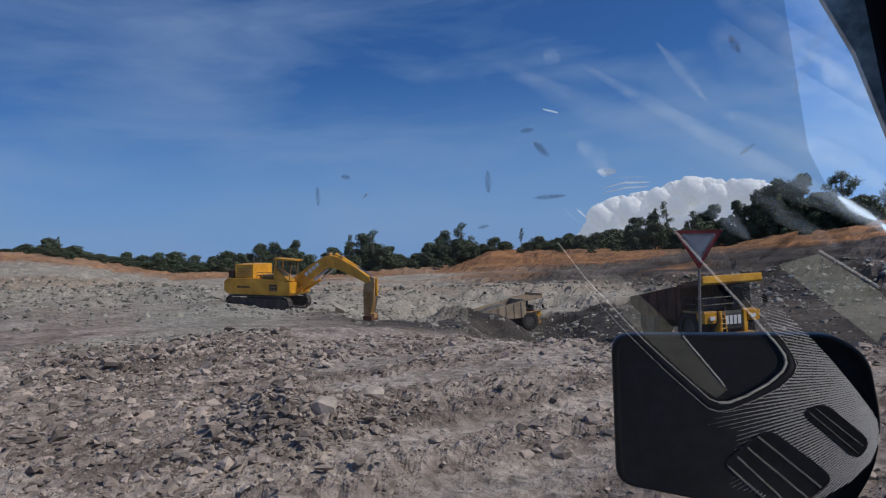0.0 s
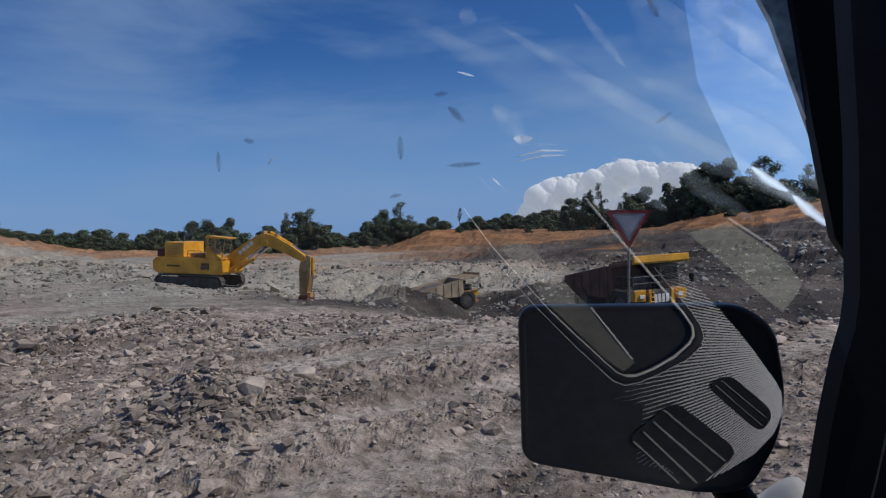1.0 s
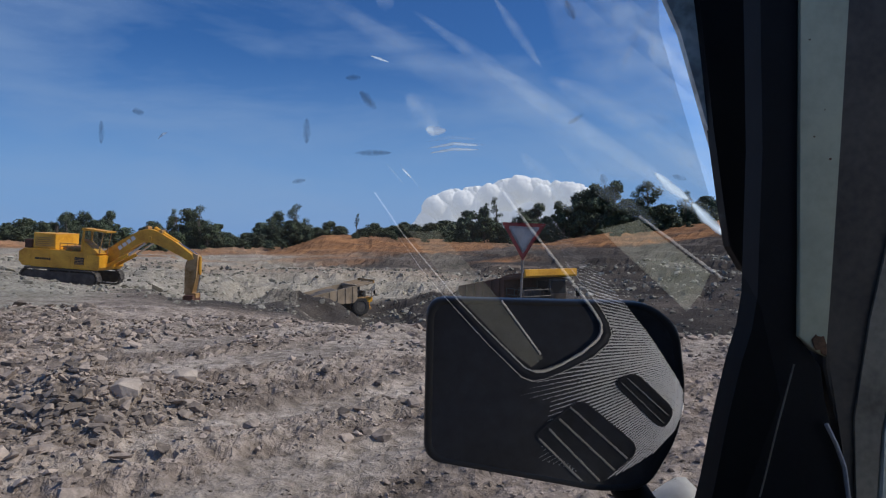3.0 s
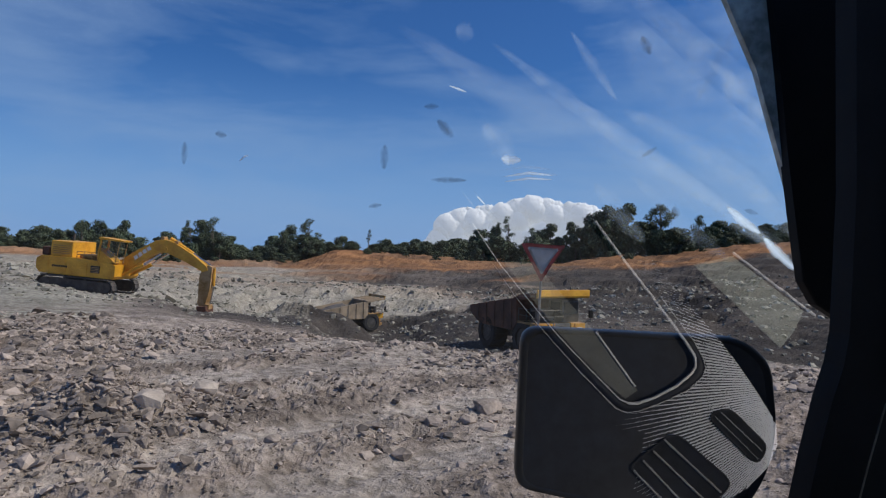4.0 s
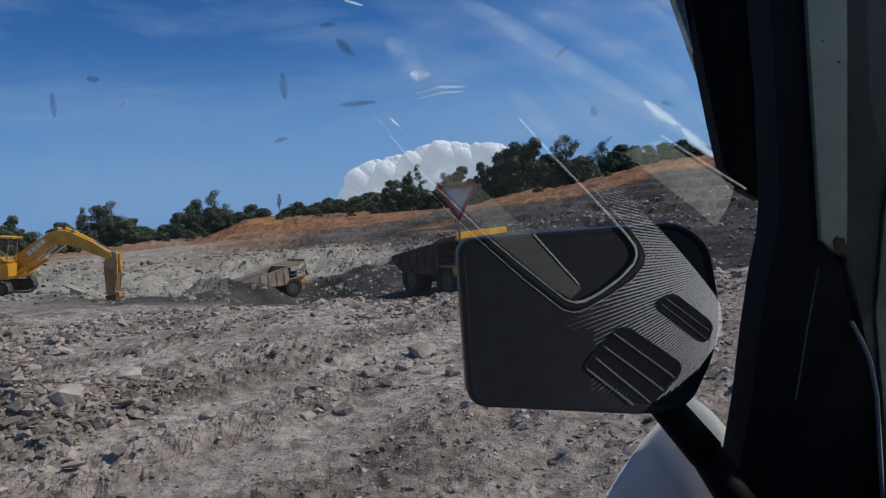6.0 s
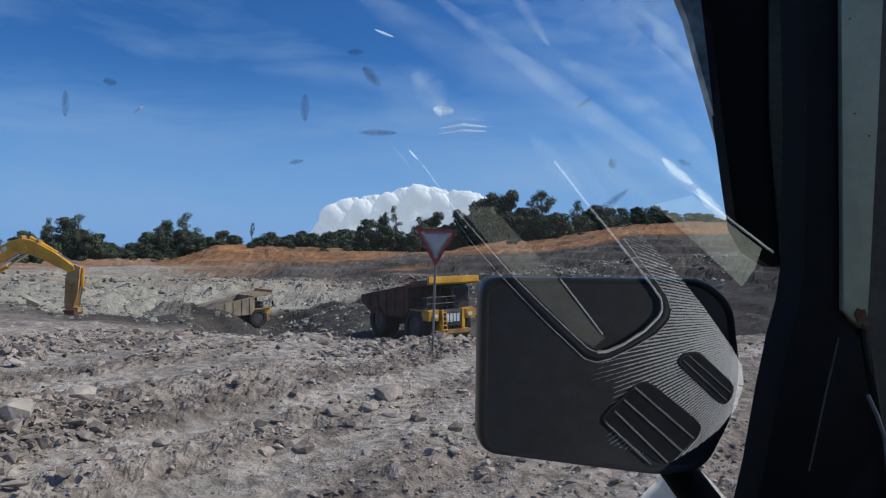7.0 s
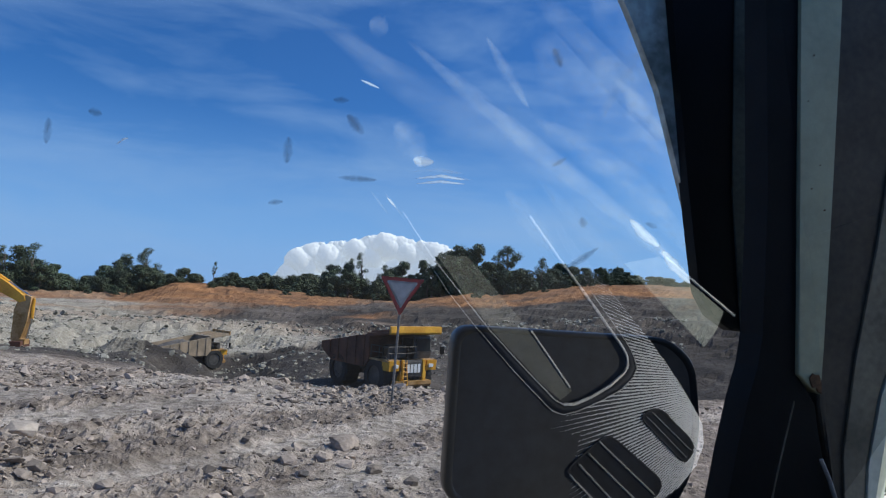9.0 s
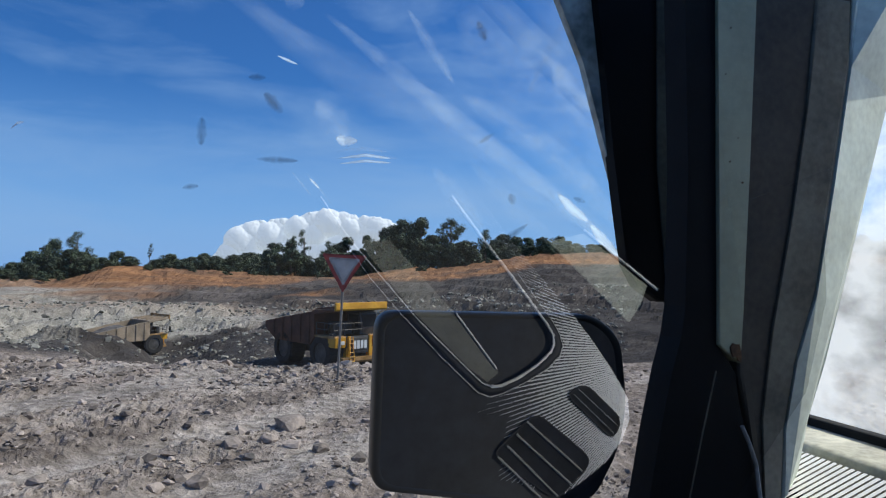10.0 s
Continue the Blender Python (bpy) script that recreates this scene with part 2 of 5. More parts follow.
# gasket rubber lightened to grey in place of the outdoors it reflects
M_GASKET = material("gasket_reflection_grey", (0.42, 0.44, 0.40), 0.35, var=0.5, scale=9, fine=40, bump=0.2, dist=0.004)
M_RUBBER = material("black_door_rubber", (0.006, 0.006, 0.006), 0.75, var=0.3, scale=9, fine=90, bump=0.1, dist=0.001, spec=0.2)
M_SHELF = material("pale_grey_green_paint", (0.50, 0.54, 0.46), 0.5, var=0.2, scale=7, fine=60, bump=0.08, dist=0.001)
M_LEDGE = material("dull_grey_green_ledge", (0.24, 0.26, 0.205), 0.6, var=0.3, scale=9, fine=70, bump=0.1, dist=0.001)
M_FOLD = material("dull_cover_cloth", (0.060, 0.066, 0.056), 0.8, var=0.4, scale=7, fine=60, bump=0.1, dist=0.001, spec=0.2)
M_CREAM = material("worn_grey_green_paint", (0.36, 0.36, 0.235), 0.5, var=0.14, scale=7, fine=60, bump=0.08, dist=0.001)
M_RUST = material("rust", (0.11, 0.055, 0.025), 0.9, var=0.5, scale=60, fine=200, bump=0.4, dist=0.002)
M_BROWN = material("stained_brown_trim", (0.044, 0.036, 0.026), 0.65, var=0.55, scale=5, fine=60, bump=0.15, dist=0.002)
M_TRIM = material("grey_trim_cloth", (0.30, 0.30, 0.29), 0.8, var=0.2, scale=5, fine=80, bump=0.2, dist=0.002)
M_LOWER = material("light_olive_trim", (0.15, 0.135, 0.10), 0.65, var=0.45, scale=6, fine=60, bump=0.15, dist=0.002)
M_STRIP = material("olive_grey_mat", (0.125, 0.125, 0.105), 0.7, var=0.3, scale=5, fine=60, bump=0.2, dist=0.002)
M_CABIN = material("dark_cab_lining", (0.006, 0.006, 0.0065), 0.95, var=0.3, scale=5, fine=70, bump=0.2, dist=0.003, spec=0.04)
M_PANE = glass_material("windscreen_glass", 0.29, (0.985, 1.0, 0.995))
M_SILL = material("stained_beige_sill", (0.40, 0.38, 0.30), 0.7, var=0.4, scale=9, fine=60, bump=0.2, dist=0.002)
M_DUST = film_material("pale_dust", (0.85, 0.85, 0.82), 0.78, (5, 5, 9), 0.25, 0.60)
# the next two films mix wiped dirt with painted sky reflections
M_SMEAR_SHEEN = film_material("pale_smear_and_sheen", (0.74, 0.88, 1.0), 0.28, (9, 26, 26), 0.20, 0.75)
M_HAZE_SHEEN = film_material("pale_haze_and_sheen", (0.74, 0.88, 1.0), 0.19, (7, 18, 18), 0.20, 0.75)
M_SPLASH = film_material("dark_splash", (0.03, 0.03, 0.03), 0.5, (45, 30, 30), 0.10, 0.6)
# near-white film that paints the sun's glints on the glass
M_GLINT = film_material("painted_glint", (0.74, 0.88, 1.0), 1.0, (9, 9, 9), 0.0, 0.2)
M_CABGLASS = glass_material("machine_cab_glass", 0.04, (0.90, 0.92, 0.93))
M_SIDE = glass_material("side_glass", 0.06, (0.93, 0.95, 0.94))


# ---- mesh helpers ----
def link_mesh(name, verts, faces, mat, parent=None, label="", smooth=False):
    me = bpy.data.meshes.new(name)
    me.from_pydata([tuple(v) for v in verts], [], faces)
    me.materials.append(mat)
    if smooth:
        me.polygons.foreach_set("use_smooth", [True] * len(me.polygons))
    me.update()
    ob = new(name, me)
    ob.parent = parent
    if label:
        ob["label"] = label
    return ob


def part(name, bm, mat, parent=None, label="", smooth=False):
    me = bpy.data.meshes.new(name)
    bmesh.ops.recalc_face_normals(bm, faces=bm.faces)
    bm.to_mesh(me)
    bm.free()
    me.materials.append(mat)
    if smooth:
        me.polygons.foreach_set("use_smooth", [True] * len(me.polygons))
    ob = new(name, me)
    ob.parent = parent
    if label:
        ob["label"] = label
    return ob


def thing(name, m, label, category, group=""):
    ob = new(name)
    ob.matrix_world = m
    return tagged(ob, label, category, group)


def box(bm, x0, x1, y0, y1, z0, z1, bevel=0.0, m=None):
    r = bmesh.ops.create_cube(bm, size=1.0)
    vs = r["verts"]
    bmesh.ops.scale(bm, vec=(x1 - x0, y1 - y0, z1 - z0), verts=vs)
    bmesh.ops.translate(bm, vec=((x0 + x1) / 2, (y0 + y1) / 2, (z0 + z1) / 2), verts=vs)
    if bevel:
        es = list({e for v in vs for e in v.link_edges})
        out = bmesh.ops.bevel(bm, geom=es, offset=bevel, segments=2, affect="EDGES", profile=0.6)
        vs = list({v for f in out["faces"] for v in f.verts} | {v for v in vs if v.is_valid})
    if m is not None:
        bmesh.ops.transform(bm, matrix=m, verts=[v for v in vs if v.is_valid])
    return bm


def prism(bm, outline, y0, y1, bevel=0.0):
    """Outline of (x, z) pulled from y0 to y1."""
    a = [bm.verts.new((x, y0, z)) for x, z in outline]
    b = [bm.verts.new((x, y1, z)) for x, z in outline]
    n = len(a)
    faces = [bm.faces.new(a), bm.faces.new(b[::-1])]
    for i in range(n):
        faces.append(bm.faces.new((a[i], b[i], b[(i + 1) % n], a[(i + 1) % n])))
    if bevel:
        es = list(set(faces[0].edges) | set(faces[1].edges))
        bmesh.ops.bevel(bm, geom=es, offset=bevel, segments=2, affect="EDGES", profile=0.6)
    return bm


def rod(bm, p, q, r0, r1=None, n=8):
    p, q = Vector(p), Vector(q)
    r1 = r0 if r1 is None else r1
    m = (q - p).to_track_quat("Z", "Y").to_matrix()
    ring = [[bm.verts.new(c + m @ Vector((r * math.cos(6.2832 * i / n), r * math.sin(6.2832 * i / n), 0))) for i in range(n)] for c, r in ((p, r0), (q, r1))]
    for i in range(n):
        bm.faces.new((ring[0][i], ring[0][(i + 1) % n], ring[1][(i + 1) % n], ring[1][i]))
    bm.faces.new(ring[0][::-1])
    bm.faces.new(ring[1])
    return bm


def polar(az, r, z=0.0):
    return Vector((r * math.sin(radians(az)), r * math.cos(radians(az)), z))


# ---- ground ----
R_KNOTS = (0, 8, 17, 25, 35, 50, 70, 95, 120, 150, 200, 250, 300, 420)
PROFILE = {
    -180: (0,) * 14,
    -75: (0, .2, .3, .3, .3, .2, 0, 0, .5, 2, 5, 8.5, 9, 9),
    -49: (0, .3, .3, .3, .3, .2, -.2, -.5, 0, 1.5, 5, 8.7, 8, 8),
    -36: (0, .3, .3, .2, 0, -.5, -1, -1.5, -2, -2, -2, -1.2, -2, -2),
    -26: (0, .2, .2, 0, -.5, -1.9, -2.4, -3, -3.4, -4, -4.5, -5.2, -6, -6),
    -22: (0, .2, .2, -.2, -1.0, -3.1, -4.2, -4.6, -3.8, -4.8, -4.8, -4.8, -5, -5),
    -15: (0, .1, .15, -.6, -1.6, -2.9, -5.5, -8.6, -4.6, -6.5, -5.5, -3.9, -5, -5),
    -11: (0, .05, .12, -1.2, -2.7, -5, -7.2, -9.3, -4.9, -6.8, -4.3, .8, 0, 0),
    -8: (0, 0, .1, -1.5, -3.2, -6, -8, -9.6, -5, -7, -4, 0, -1, -1),
    0: (0, 0, -.05, -1.6, -3, -4.9, -5.6, -7, -6.2, -6, -4, -2, -2, -2),
    6: (0, 0, -.08, -1.6, -3, -4.9, -5.2, -5.6, -5.5, -5, -3.5, -2, -2, -2),
    13: (0, 0, -.08, -1.5, -3, -4.9, -5.1, -5.2, -5, -4, -1, 1.0, 1, 1),
    25: (0, 0, 0, -1, -2.5, -4.5, -4.5, -4, -2, 0, 4, 8.2, 8, 8),
    40: (0, 0, 0, -.5, -1.5, -3, -3, -2, 0, 2, 5, 8, 8, 8),
    75: (0, 0, 0, 0, -.5, -1, -1, 0, 1, 2, 5, 7, 7, 7),
    180: (0,) * 14,
}
_AZ = np.array(sorted(PROFILE), float)
_TAB = np.array([PROFILE[int(a)] for a in _AZ], float)


def fbm(x, y, z=0.0, octaves=4):
    return noise.fractal((x, y, z), 1.0, 2.0, octaves)


def ground_z(x, y, detail=True):
    r, az = math.hypot(x, y), math.degrees(math.atan2(x, y))
    col = [np.interp(r, R_KNOTS, row) for row in _TAB]
    i = min(max(int(np.searchsorted(_AZ, az)) - 1, 0), len(_AZ) - 2)
    u = (az - _AZ[i]) / (_AZ[i + 1] - _AZ[i])
    u = u * u * (3 - 2 * u)
    z = col[i] * (1 - u) + col[i + 1] * u
    if not detail:
        return z
    # clods close by, banks and gullies further out
    near = max(0.0, 1 - r / 60) * (1 - 0.6 * (on_track(x, y) if r < 20 else 0))
    z += 0.07 * near * fbm(x * 0.9, y * 0.9, 3.0, 5) * min(1, r / 4)
    z += 0.10 * near * max(0.0, fbm(x * 2.3, y * 2.3, 9.0, 4)) * min(1, r / 6)
    if r < 24:
        # sharp broken clods in patches
        rough = min(1.0, max(0.0, 0.55 + 1.3 * fbm(x * 0.22, y * 0.22, 21.0, 3))) * (1 - (on_track(x, y) if r < 20 else 0)) * min(1, r / 5)
        z += rough * (0.16 * (0.5 - abs(fbm(x * 1.9, y * 1.9, 13.0, 3))) + 0.10 * (0.5 - abs(fbm(x * 5.2, y * 5.2, 15.0, 2))))
    # windrows and ruts left by passing tyres
    z += 0.11 * max(0.0, 1 - r / 26) * min(1, r / 5) * fbm((x + y) * 0.12, (y - 1.2 * x) * 0.8, 11.0, 4)
    berm = math.exp(-((r - 17.5) / 2.2) ** 2) * (1 if -48 < az < 30 else 0)
    z += berm * (0.16 if az < -4 else 0.07) * (fbm(x * 0.7, y * 0.7, 1.0, 5) + 0.3)
    heap = math.exp(-((az + 29) / 5.5) ** 2 - ((r - 9.6) / 0.9) ** 2)
    z += heap * (0.55 + 0.28 * fbm(x * 1.3, y * 1.3, 5.0, 5))
    # spoil heap that half hides the far truck
    z += 2.3 * math.exp(-((az + 13.2) / 4.2) ** 4 - ((r - 76) / 6.0) ** 2) * (1 + 0.35 * fbm(x * 0.3, y * 0.3, 2.5, 5))
    if r > 25:
        far = min(1.0, (r - 25) / 60)
        for ca, cr, w in ((4.6, 50, 9), (-10.6, 93, 9), (-30.6, 57, 8), (-16, 57, 5)):
            far *= 1 - math.exp(-((x - cr * math.sin(radians(ca))) ** 2 + (y - cr * math.cos(radians(ca))) ** 2) / w ** 2)
        z += far * (0.9 * fbm(x * 0.035, y * 0.035, 2.0, 6) + 0.45 * abs(fbm(x * 0.12, y * 0.12, 7.0, 5)) + 0.42 * fbm(x * 0.4, y * 0.4, 6.0, 5)) * (1 if r < 320 else 0.4)
        z += (0.36 if 95 < r < 160 else 0.20) * far * math.sin(z * 4.4 + 2.2 * fbm(x * 0.05, y * 0.05, 1.5, 3))
    return z


def on_track(x, y):
    """How far a place lies in one of the compacted wheel tracks, 0 to 1."""
    best = 0.0
    if math.degrees(math.atan2(x, y)) < -27:
        return best
    for c, w in ((8.4, 0.50), (11.4, 0.40), (17.2, 0.75), (20.5, 0.5)):
        d = abs(0.64 * (y - 1.2 * x - c) + 0.35 * fbm(x * 0.35, y * 0.35, 8.0, 3))
        best = max(best, math.exp(-(d / w) ** 4))
    return best


def soil_mix(x, y):
    """Shares of ochre, dark shale, pale green-grey spoil and trodden dirt at a place."""
    r, az = math.hypot(x, y), math.degrees(math.atan2(x, y))
    n = fbm(x * 0.03, y * 0.03, 4.0, 5)
    lo = np.interp(az, (-50, -30, -20, -10, 0, 15, 30), (188, 198, 170, 150, 180, 190, 165))
    ochre = min(1, max(0, (r + 55 * n - lo) / 30))
    dark = 0.0
    if r > 22:
        side = min(1, max(0, (az + 18 + 6 * n) / 10)) if r > 125 else min(1, max(0, (az + 22 + 10 * n) / 8))
        dark = side * min(1, (r - 22) / 8) * (1.0 + 0.5 * n)
    pale = 0.0
    if r > 30:
        pale = 0.62 * min(1, max(0, (-2 - az + 14 * n) / 8)) * min(1, (r - 30) / 30)
        if 100 < r < 148:
            k = min(1, max(0, (1 - az + 10 * n) / 5))
            dark, pale = dark * (1 - k), max(pale, 0.45 * k)
            ochre = max(ochre, 0.28 * k * min(1, max(0, (r - 112) / 10)))
    if 60 < r <= 100 and az < -14:
        dark *= 0.25
    dark = max(dark, 0.6 * math.exp(-((az + 12.6) / 5.0) ** 4 - ((r - 75) / 9.0) ** 4))
    # dug-out hollow beside the excavator, trodden road in front of it
    dark = max(dark, 0.95 * math.exp(-((az + 18 + 4 * n) / 11.0) ** 4 - ((r - 39) / 13) ** 4))
    # pale cut bank in front of the excavator
    cut = math.exp(-((az + 35 + 3 * n) / 6.0) ** 4 - ((r - 37) / 12) ** 4)
    pale, dark = max(pale, 0.85 * cut), dark * (1 - cut)
    road = math.exp(-((r - 25 - 0.12 * (az + 30)) / 1.8) ** 2) * (1 if -60 < az < -30 else 0)
    pale, dark = max(pale, 0.9 * road), dark * (1 - road)
    if r < 13 and -40 < az < -21:
        dark = 0.35 * math.exp(-((az + 29) / 6.0) ** 2 - ((r - 9.6) / 1.1) ** 2)
    trodden = 0.0
    if r < 24:
        streak = fbm((x + y) * 0.10, (y - 1.2 * x) * 0.50, 17.0, 5)
        trodden = 0.7 * min(1, max(0, (streak - 0.10) / 0.3)) * (1 - dark)
        dark = max(dark, 0.32 * min(1, max(0, (-streak - 0.18) / 0.3)))
    if r < 20:
        # compacted wheel tracks
        k = on_track(x, y)
        trodden, dark = max(trodden, 0.95 * k), dark * (1 - k)
    return min(1.0, ochre) * (0.75 + 0.3 * n), max(0.0, min(1.0, dark)), pale, trodden


def build_ground():
    az = np.concatenate([np.arange(-180, -62, 4.0), np.arange(-62, 54, 0.30), np.arange(54, 180, 4.0)])
    rs = [2.0]
    while rs[-1] < 330:
        rs.append(rs[-1] * (1.0125 if rs[-1] < 60 else 1.018))
    rs += [400, 520, 800, 1500, 3000, 4700]
    n = len(az)
    verts, cols = [(0, 0, 0)], [(0, 0, 0, 0)]
    for r in rs:
        for a in az:
            x, y = r * math.sin(radians(a)), r * math.cos(radians(a))
            front = -64 < a < 56
            verts.append((x, y, ground_z(x, y, front) if r < 420 else ground_z(x * 420 / r, y * 420 / r, False) - 0.03 * (r - 420)))
            cols.append(soil_mix(x, y) if front and r < 420 else (0.0, 0.9 if r > 420 else 0.0, 0.1, 0.0))
    faces = [(0, 1 + (i + 1) % n, 1 + i) for i in range(n)]
    for k in range(len(rs) - 1):
        o, p = 1 + k * n, 1 + (k + 1) * n
        faces += [(o + i, o + (i + 1) % n, p + (i + 1) % n, p + i) for i in range(n)]
    ob = link_mesh("ground", verts, faces, M_SOIL)
    layer = ob.data.color_attributes.new("soil", "FLOAT_COLOR", "POINT")
    layer.data.foreach_set("color", np.array(cols, np.float32).ravel())
    return tagged(ob, "broken grey and ochre mine ground sloping into an open pit", "ground", kind="structure")


build_ground()


def stone_shape(rng, k=0):
    """An angular chip: the hull of a few scattered points."""
    bm = bmesh.new()
    for _ in range(11 if k == 0 else 26):
        d = Vector((rng.gauss(0, 1), rng.gauss(0, 1), rng.gauss(0, 1))).normalized() * rng.uniform(0.75, 1.1)
        bm.verts.new((max(-.8, min(.8, d.x)), max(-.85, min(.85, d.y)), max(-.75, min(.75, d.z))))
    bmesh.ops.convex_hull(bm, input=bm.verts)
    loose = [v for v in bm.verts if not v.link_faces]
    bmesh.ops.delete(bm, geom=loose, context="VERTS")
    if k:
        bmesh.ops.bevel(bm, geom=bm.edges[:], offset=0.022, segments=1, affect="EDGES")
    bm.verts.index_update()
    vs = [v.co.copy() for v in bm.verts]
    fs = [tuple(v.index for v in f.verts) for f in bm.faces]
    bm.free()
    return vs, fs


def scatter(name, count, place, size, mat, label, seed, shapes=10):
    rng = random.Random(seed)
    kinds = [stone_shape(rng) for _ in range(shapes)]
    V, Fc = [], []
    for _ in range(count):
        x, y = place(rng)
        if rng.random() < 0.8 * on_track(x, y) and math.hypot(x, y) < 20:
            continue
        s = size(rng, math.hypot(x, y))
        m = Matrix.Translation((x, y, ground_z(x, y) + 0.15 * s)) @ Euler((rng.uniform(-.5, .5), rng.uniform(-.5, .5), rng.uniform(0, 6.3))).to_matrix().to_4x4() @ Matrix.Diagonal((s * rng.uniform(.8, 1.5), s, s * rng.uniform(.45, .85), 1))
        vs, fs = rng.choice(kinds)
        o = len(V)
        V += [tuple(m @ v) for v in vs]
        Fc += [tuple(i + o for i in f) for f in fs]
    ob = link_mesh(name, V, Fc, mat)
    return tagged(ob, label, "rubble", kind="stuff")


def fan(a0, a1, r0, r1, power=1.6):
    def place(rng):
        a, u = rng.uniform(a0, a1), rng.random() ** power
        p = polar(a, r0 + (r1 - r0) * u)
        return p.x, p.y
    return place


scatter("gravel", 15000, fan(-60, 52, 4.8, 19, 1.1), lambda g, r: min(0.09, 0.013 * math.exp(g.gauss(0, 0.5)) * (1 + r * 0.05)), M_RUBBLE, "small grey and brown stone chips on the dirt", 11)
scatter("rubble", 4200, fan(-62, -29, 5.0, 24, 1.0), lambda g, r: min(0.24, 0.034 * math.exp(g.gauss(0, 0.55)) * (1 + r * 0.03)), M_RUBBLE, "coarse broken grey and brown stones in a rough field", 15)
scatter("loose_rubble", 2600, fan(-25, 30, 6.0, 20, 0.9), lambda g, r: min(0.12, 0.024 * math.exp(g.gauss(0, 0.55)) * (1 + r * 0.03)), M_RUBBLE, "grey and brown stones scattered over the dirt", 16)
scatter("berm_rubble", 3600, fan(-50, 30, 14.5, 20, 1.0), lambda g, r: min(0.26, 0.045 * math.exp(g.gauss(0, 0.6))), M_RUBBLE, "broken grey stones along a low berm", 12)
scatter("mud_clods", 2000, lambda g: (lambda p: (p.x, p.y))(polar(-29 + g.gauss(0, 4.5), 9.4 + g.gauss(0, 0.75))), lambda g, r: min(0.13, 0.040 * math.exp(g.gauss(0, 0.5))), M_MUD, "dark brown clods of a mud heap", 13)
scatter("bank_rubble", 6000, fan(-50, 30, 30, 140, 1.0), lambda g, r: min(0.6, 0.0023 * r * math.exp(g.gauss(0, 0.5))), M_BANK, "grey stones strewn over the pit banks", 14)


def boulder(x, y, s, mat, label, seed, flat=0.7, turn=0.0):
    rng = random.Random(seed)
    vs, fs = stone_shape(rng, 1)
    V = [Vector((v.x * s * rng.uniform(0.97, 1.03) * 1.2, v.y * s, v.z * s * flat)) for v in vs]
    ob = link_mesh("boulder", V, fs, mat)
    ob.matrix_world = pose(x, y, ground_z(x, y) + s * flat * 0.35, 0, 0, turn)
    return tagged(ob, label, "rock", "loose rocks on the ground")


for k, (az, el, s, mat, lab) in enumerate((
        (-26.9, -16.0, .26, M_PALE, "large pale angular rock on the rubble"), (-22.5, -14.2, .24, M_PALE, "pale upright rock on the rubble"),
        (-38.5, -12.2, .12, M_PALE, "small pale rock on grey rubble"),
        (-3.1, -15.2, .18, M_RUBBLE, "grey rock beside others in a row of rocks"), (-0.3, -14.6, .17, M_RUBBLE, "grey block in a row of rocks"),
        (1.6, -15.2, .16, M_RUBBLE, "grey rock in a row of rocks"), (3.9, -15.4, .17, M_RUBBLE, "rounded grey rock in a row of rocks"),
        (7.1, -16.2, .14, M_RUBBLE, "small grey rock in a row of rocks"), (-6.0, -17.8, .17, M_RUBBLE, "flat grey rock on the dirt"),
        (-2.0, -16.2, .10, M_DARKROCK, "small dark rock on the dirt"), (7.9, -13.0, .11, M_RUBBLE, "grey rock on the dirt track"),
        (1.5, -13.5, .30, M_RUBBLE, "broad flat grey rock on the dirt"), (-11.0, -13.0, .14, M_RUBBLE, "grey flat rock on the dirt"),
        (-17.5, -12.6, .13, M_RUBBLE, "grey rock among finer rubble"), (-15.0, -13.0, .14, M_RUBBLE, "grey rock on the rubble"))):
    r = EYE / math.tan(radians(-el))
    p = polar(az, r)
    boulder(p.x, p.y, s * 0.85, mat, lab, 40 + k, turn=37 * k)


# ---- distant trees ----
def leaf_blob(bm, c, rad, count, size, rng, squash=0.75):
    """Many small leaf clumps, each a bent pair of facets, on and in a lumpy ball."""
    for _ in range(count):
        d = Vector((rng.gauss(0, 1), rng.gauss(0, 1), rng.gauss(0, 1))).normalized()
        p = Vector(c) + Vector((d.x, d.y, d.z * squash)) * rad * rng.uniform(0.45, 1.08)
        u = Vector((rng.gauss(0, 1), rng.gauss(0, 1), rng.gauss(0, 1))).normalized()
        w = u.cross(d + Vector((.01, .02, .03))).normalized()
        s = size * rng.uniform(0.6, 1.4)
        a, b, e, f = (bm.verts.new(q) for q in (p - u * s, p + w * s * 0.7 + d * s * .3, p + u * s, p - w * s * 0.7 + d * s * .2))
        bm.faces.new((a, b, e))
        bm.faces.new((a, e, f))


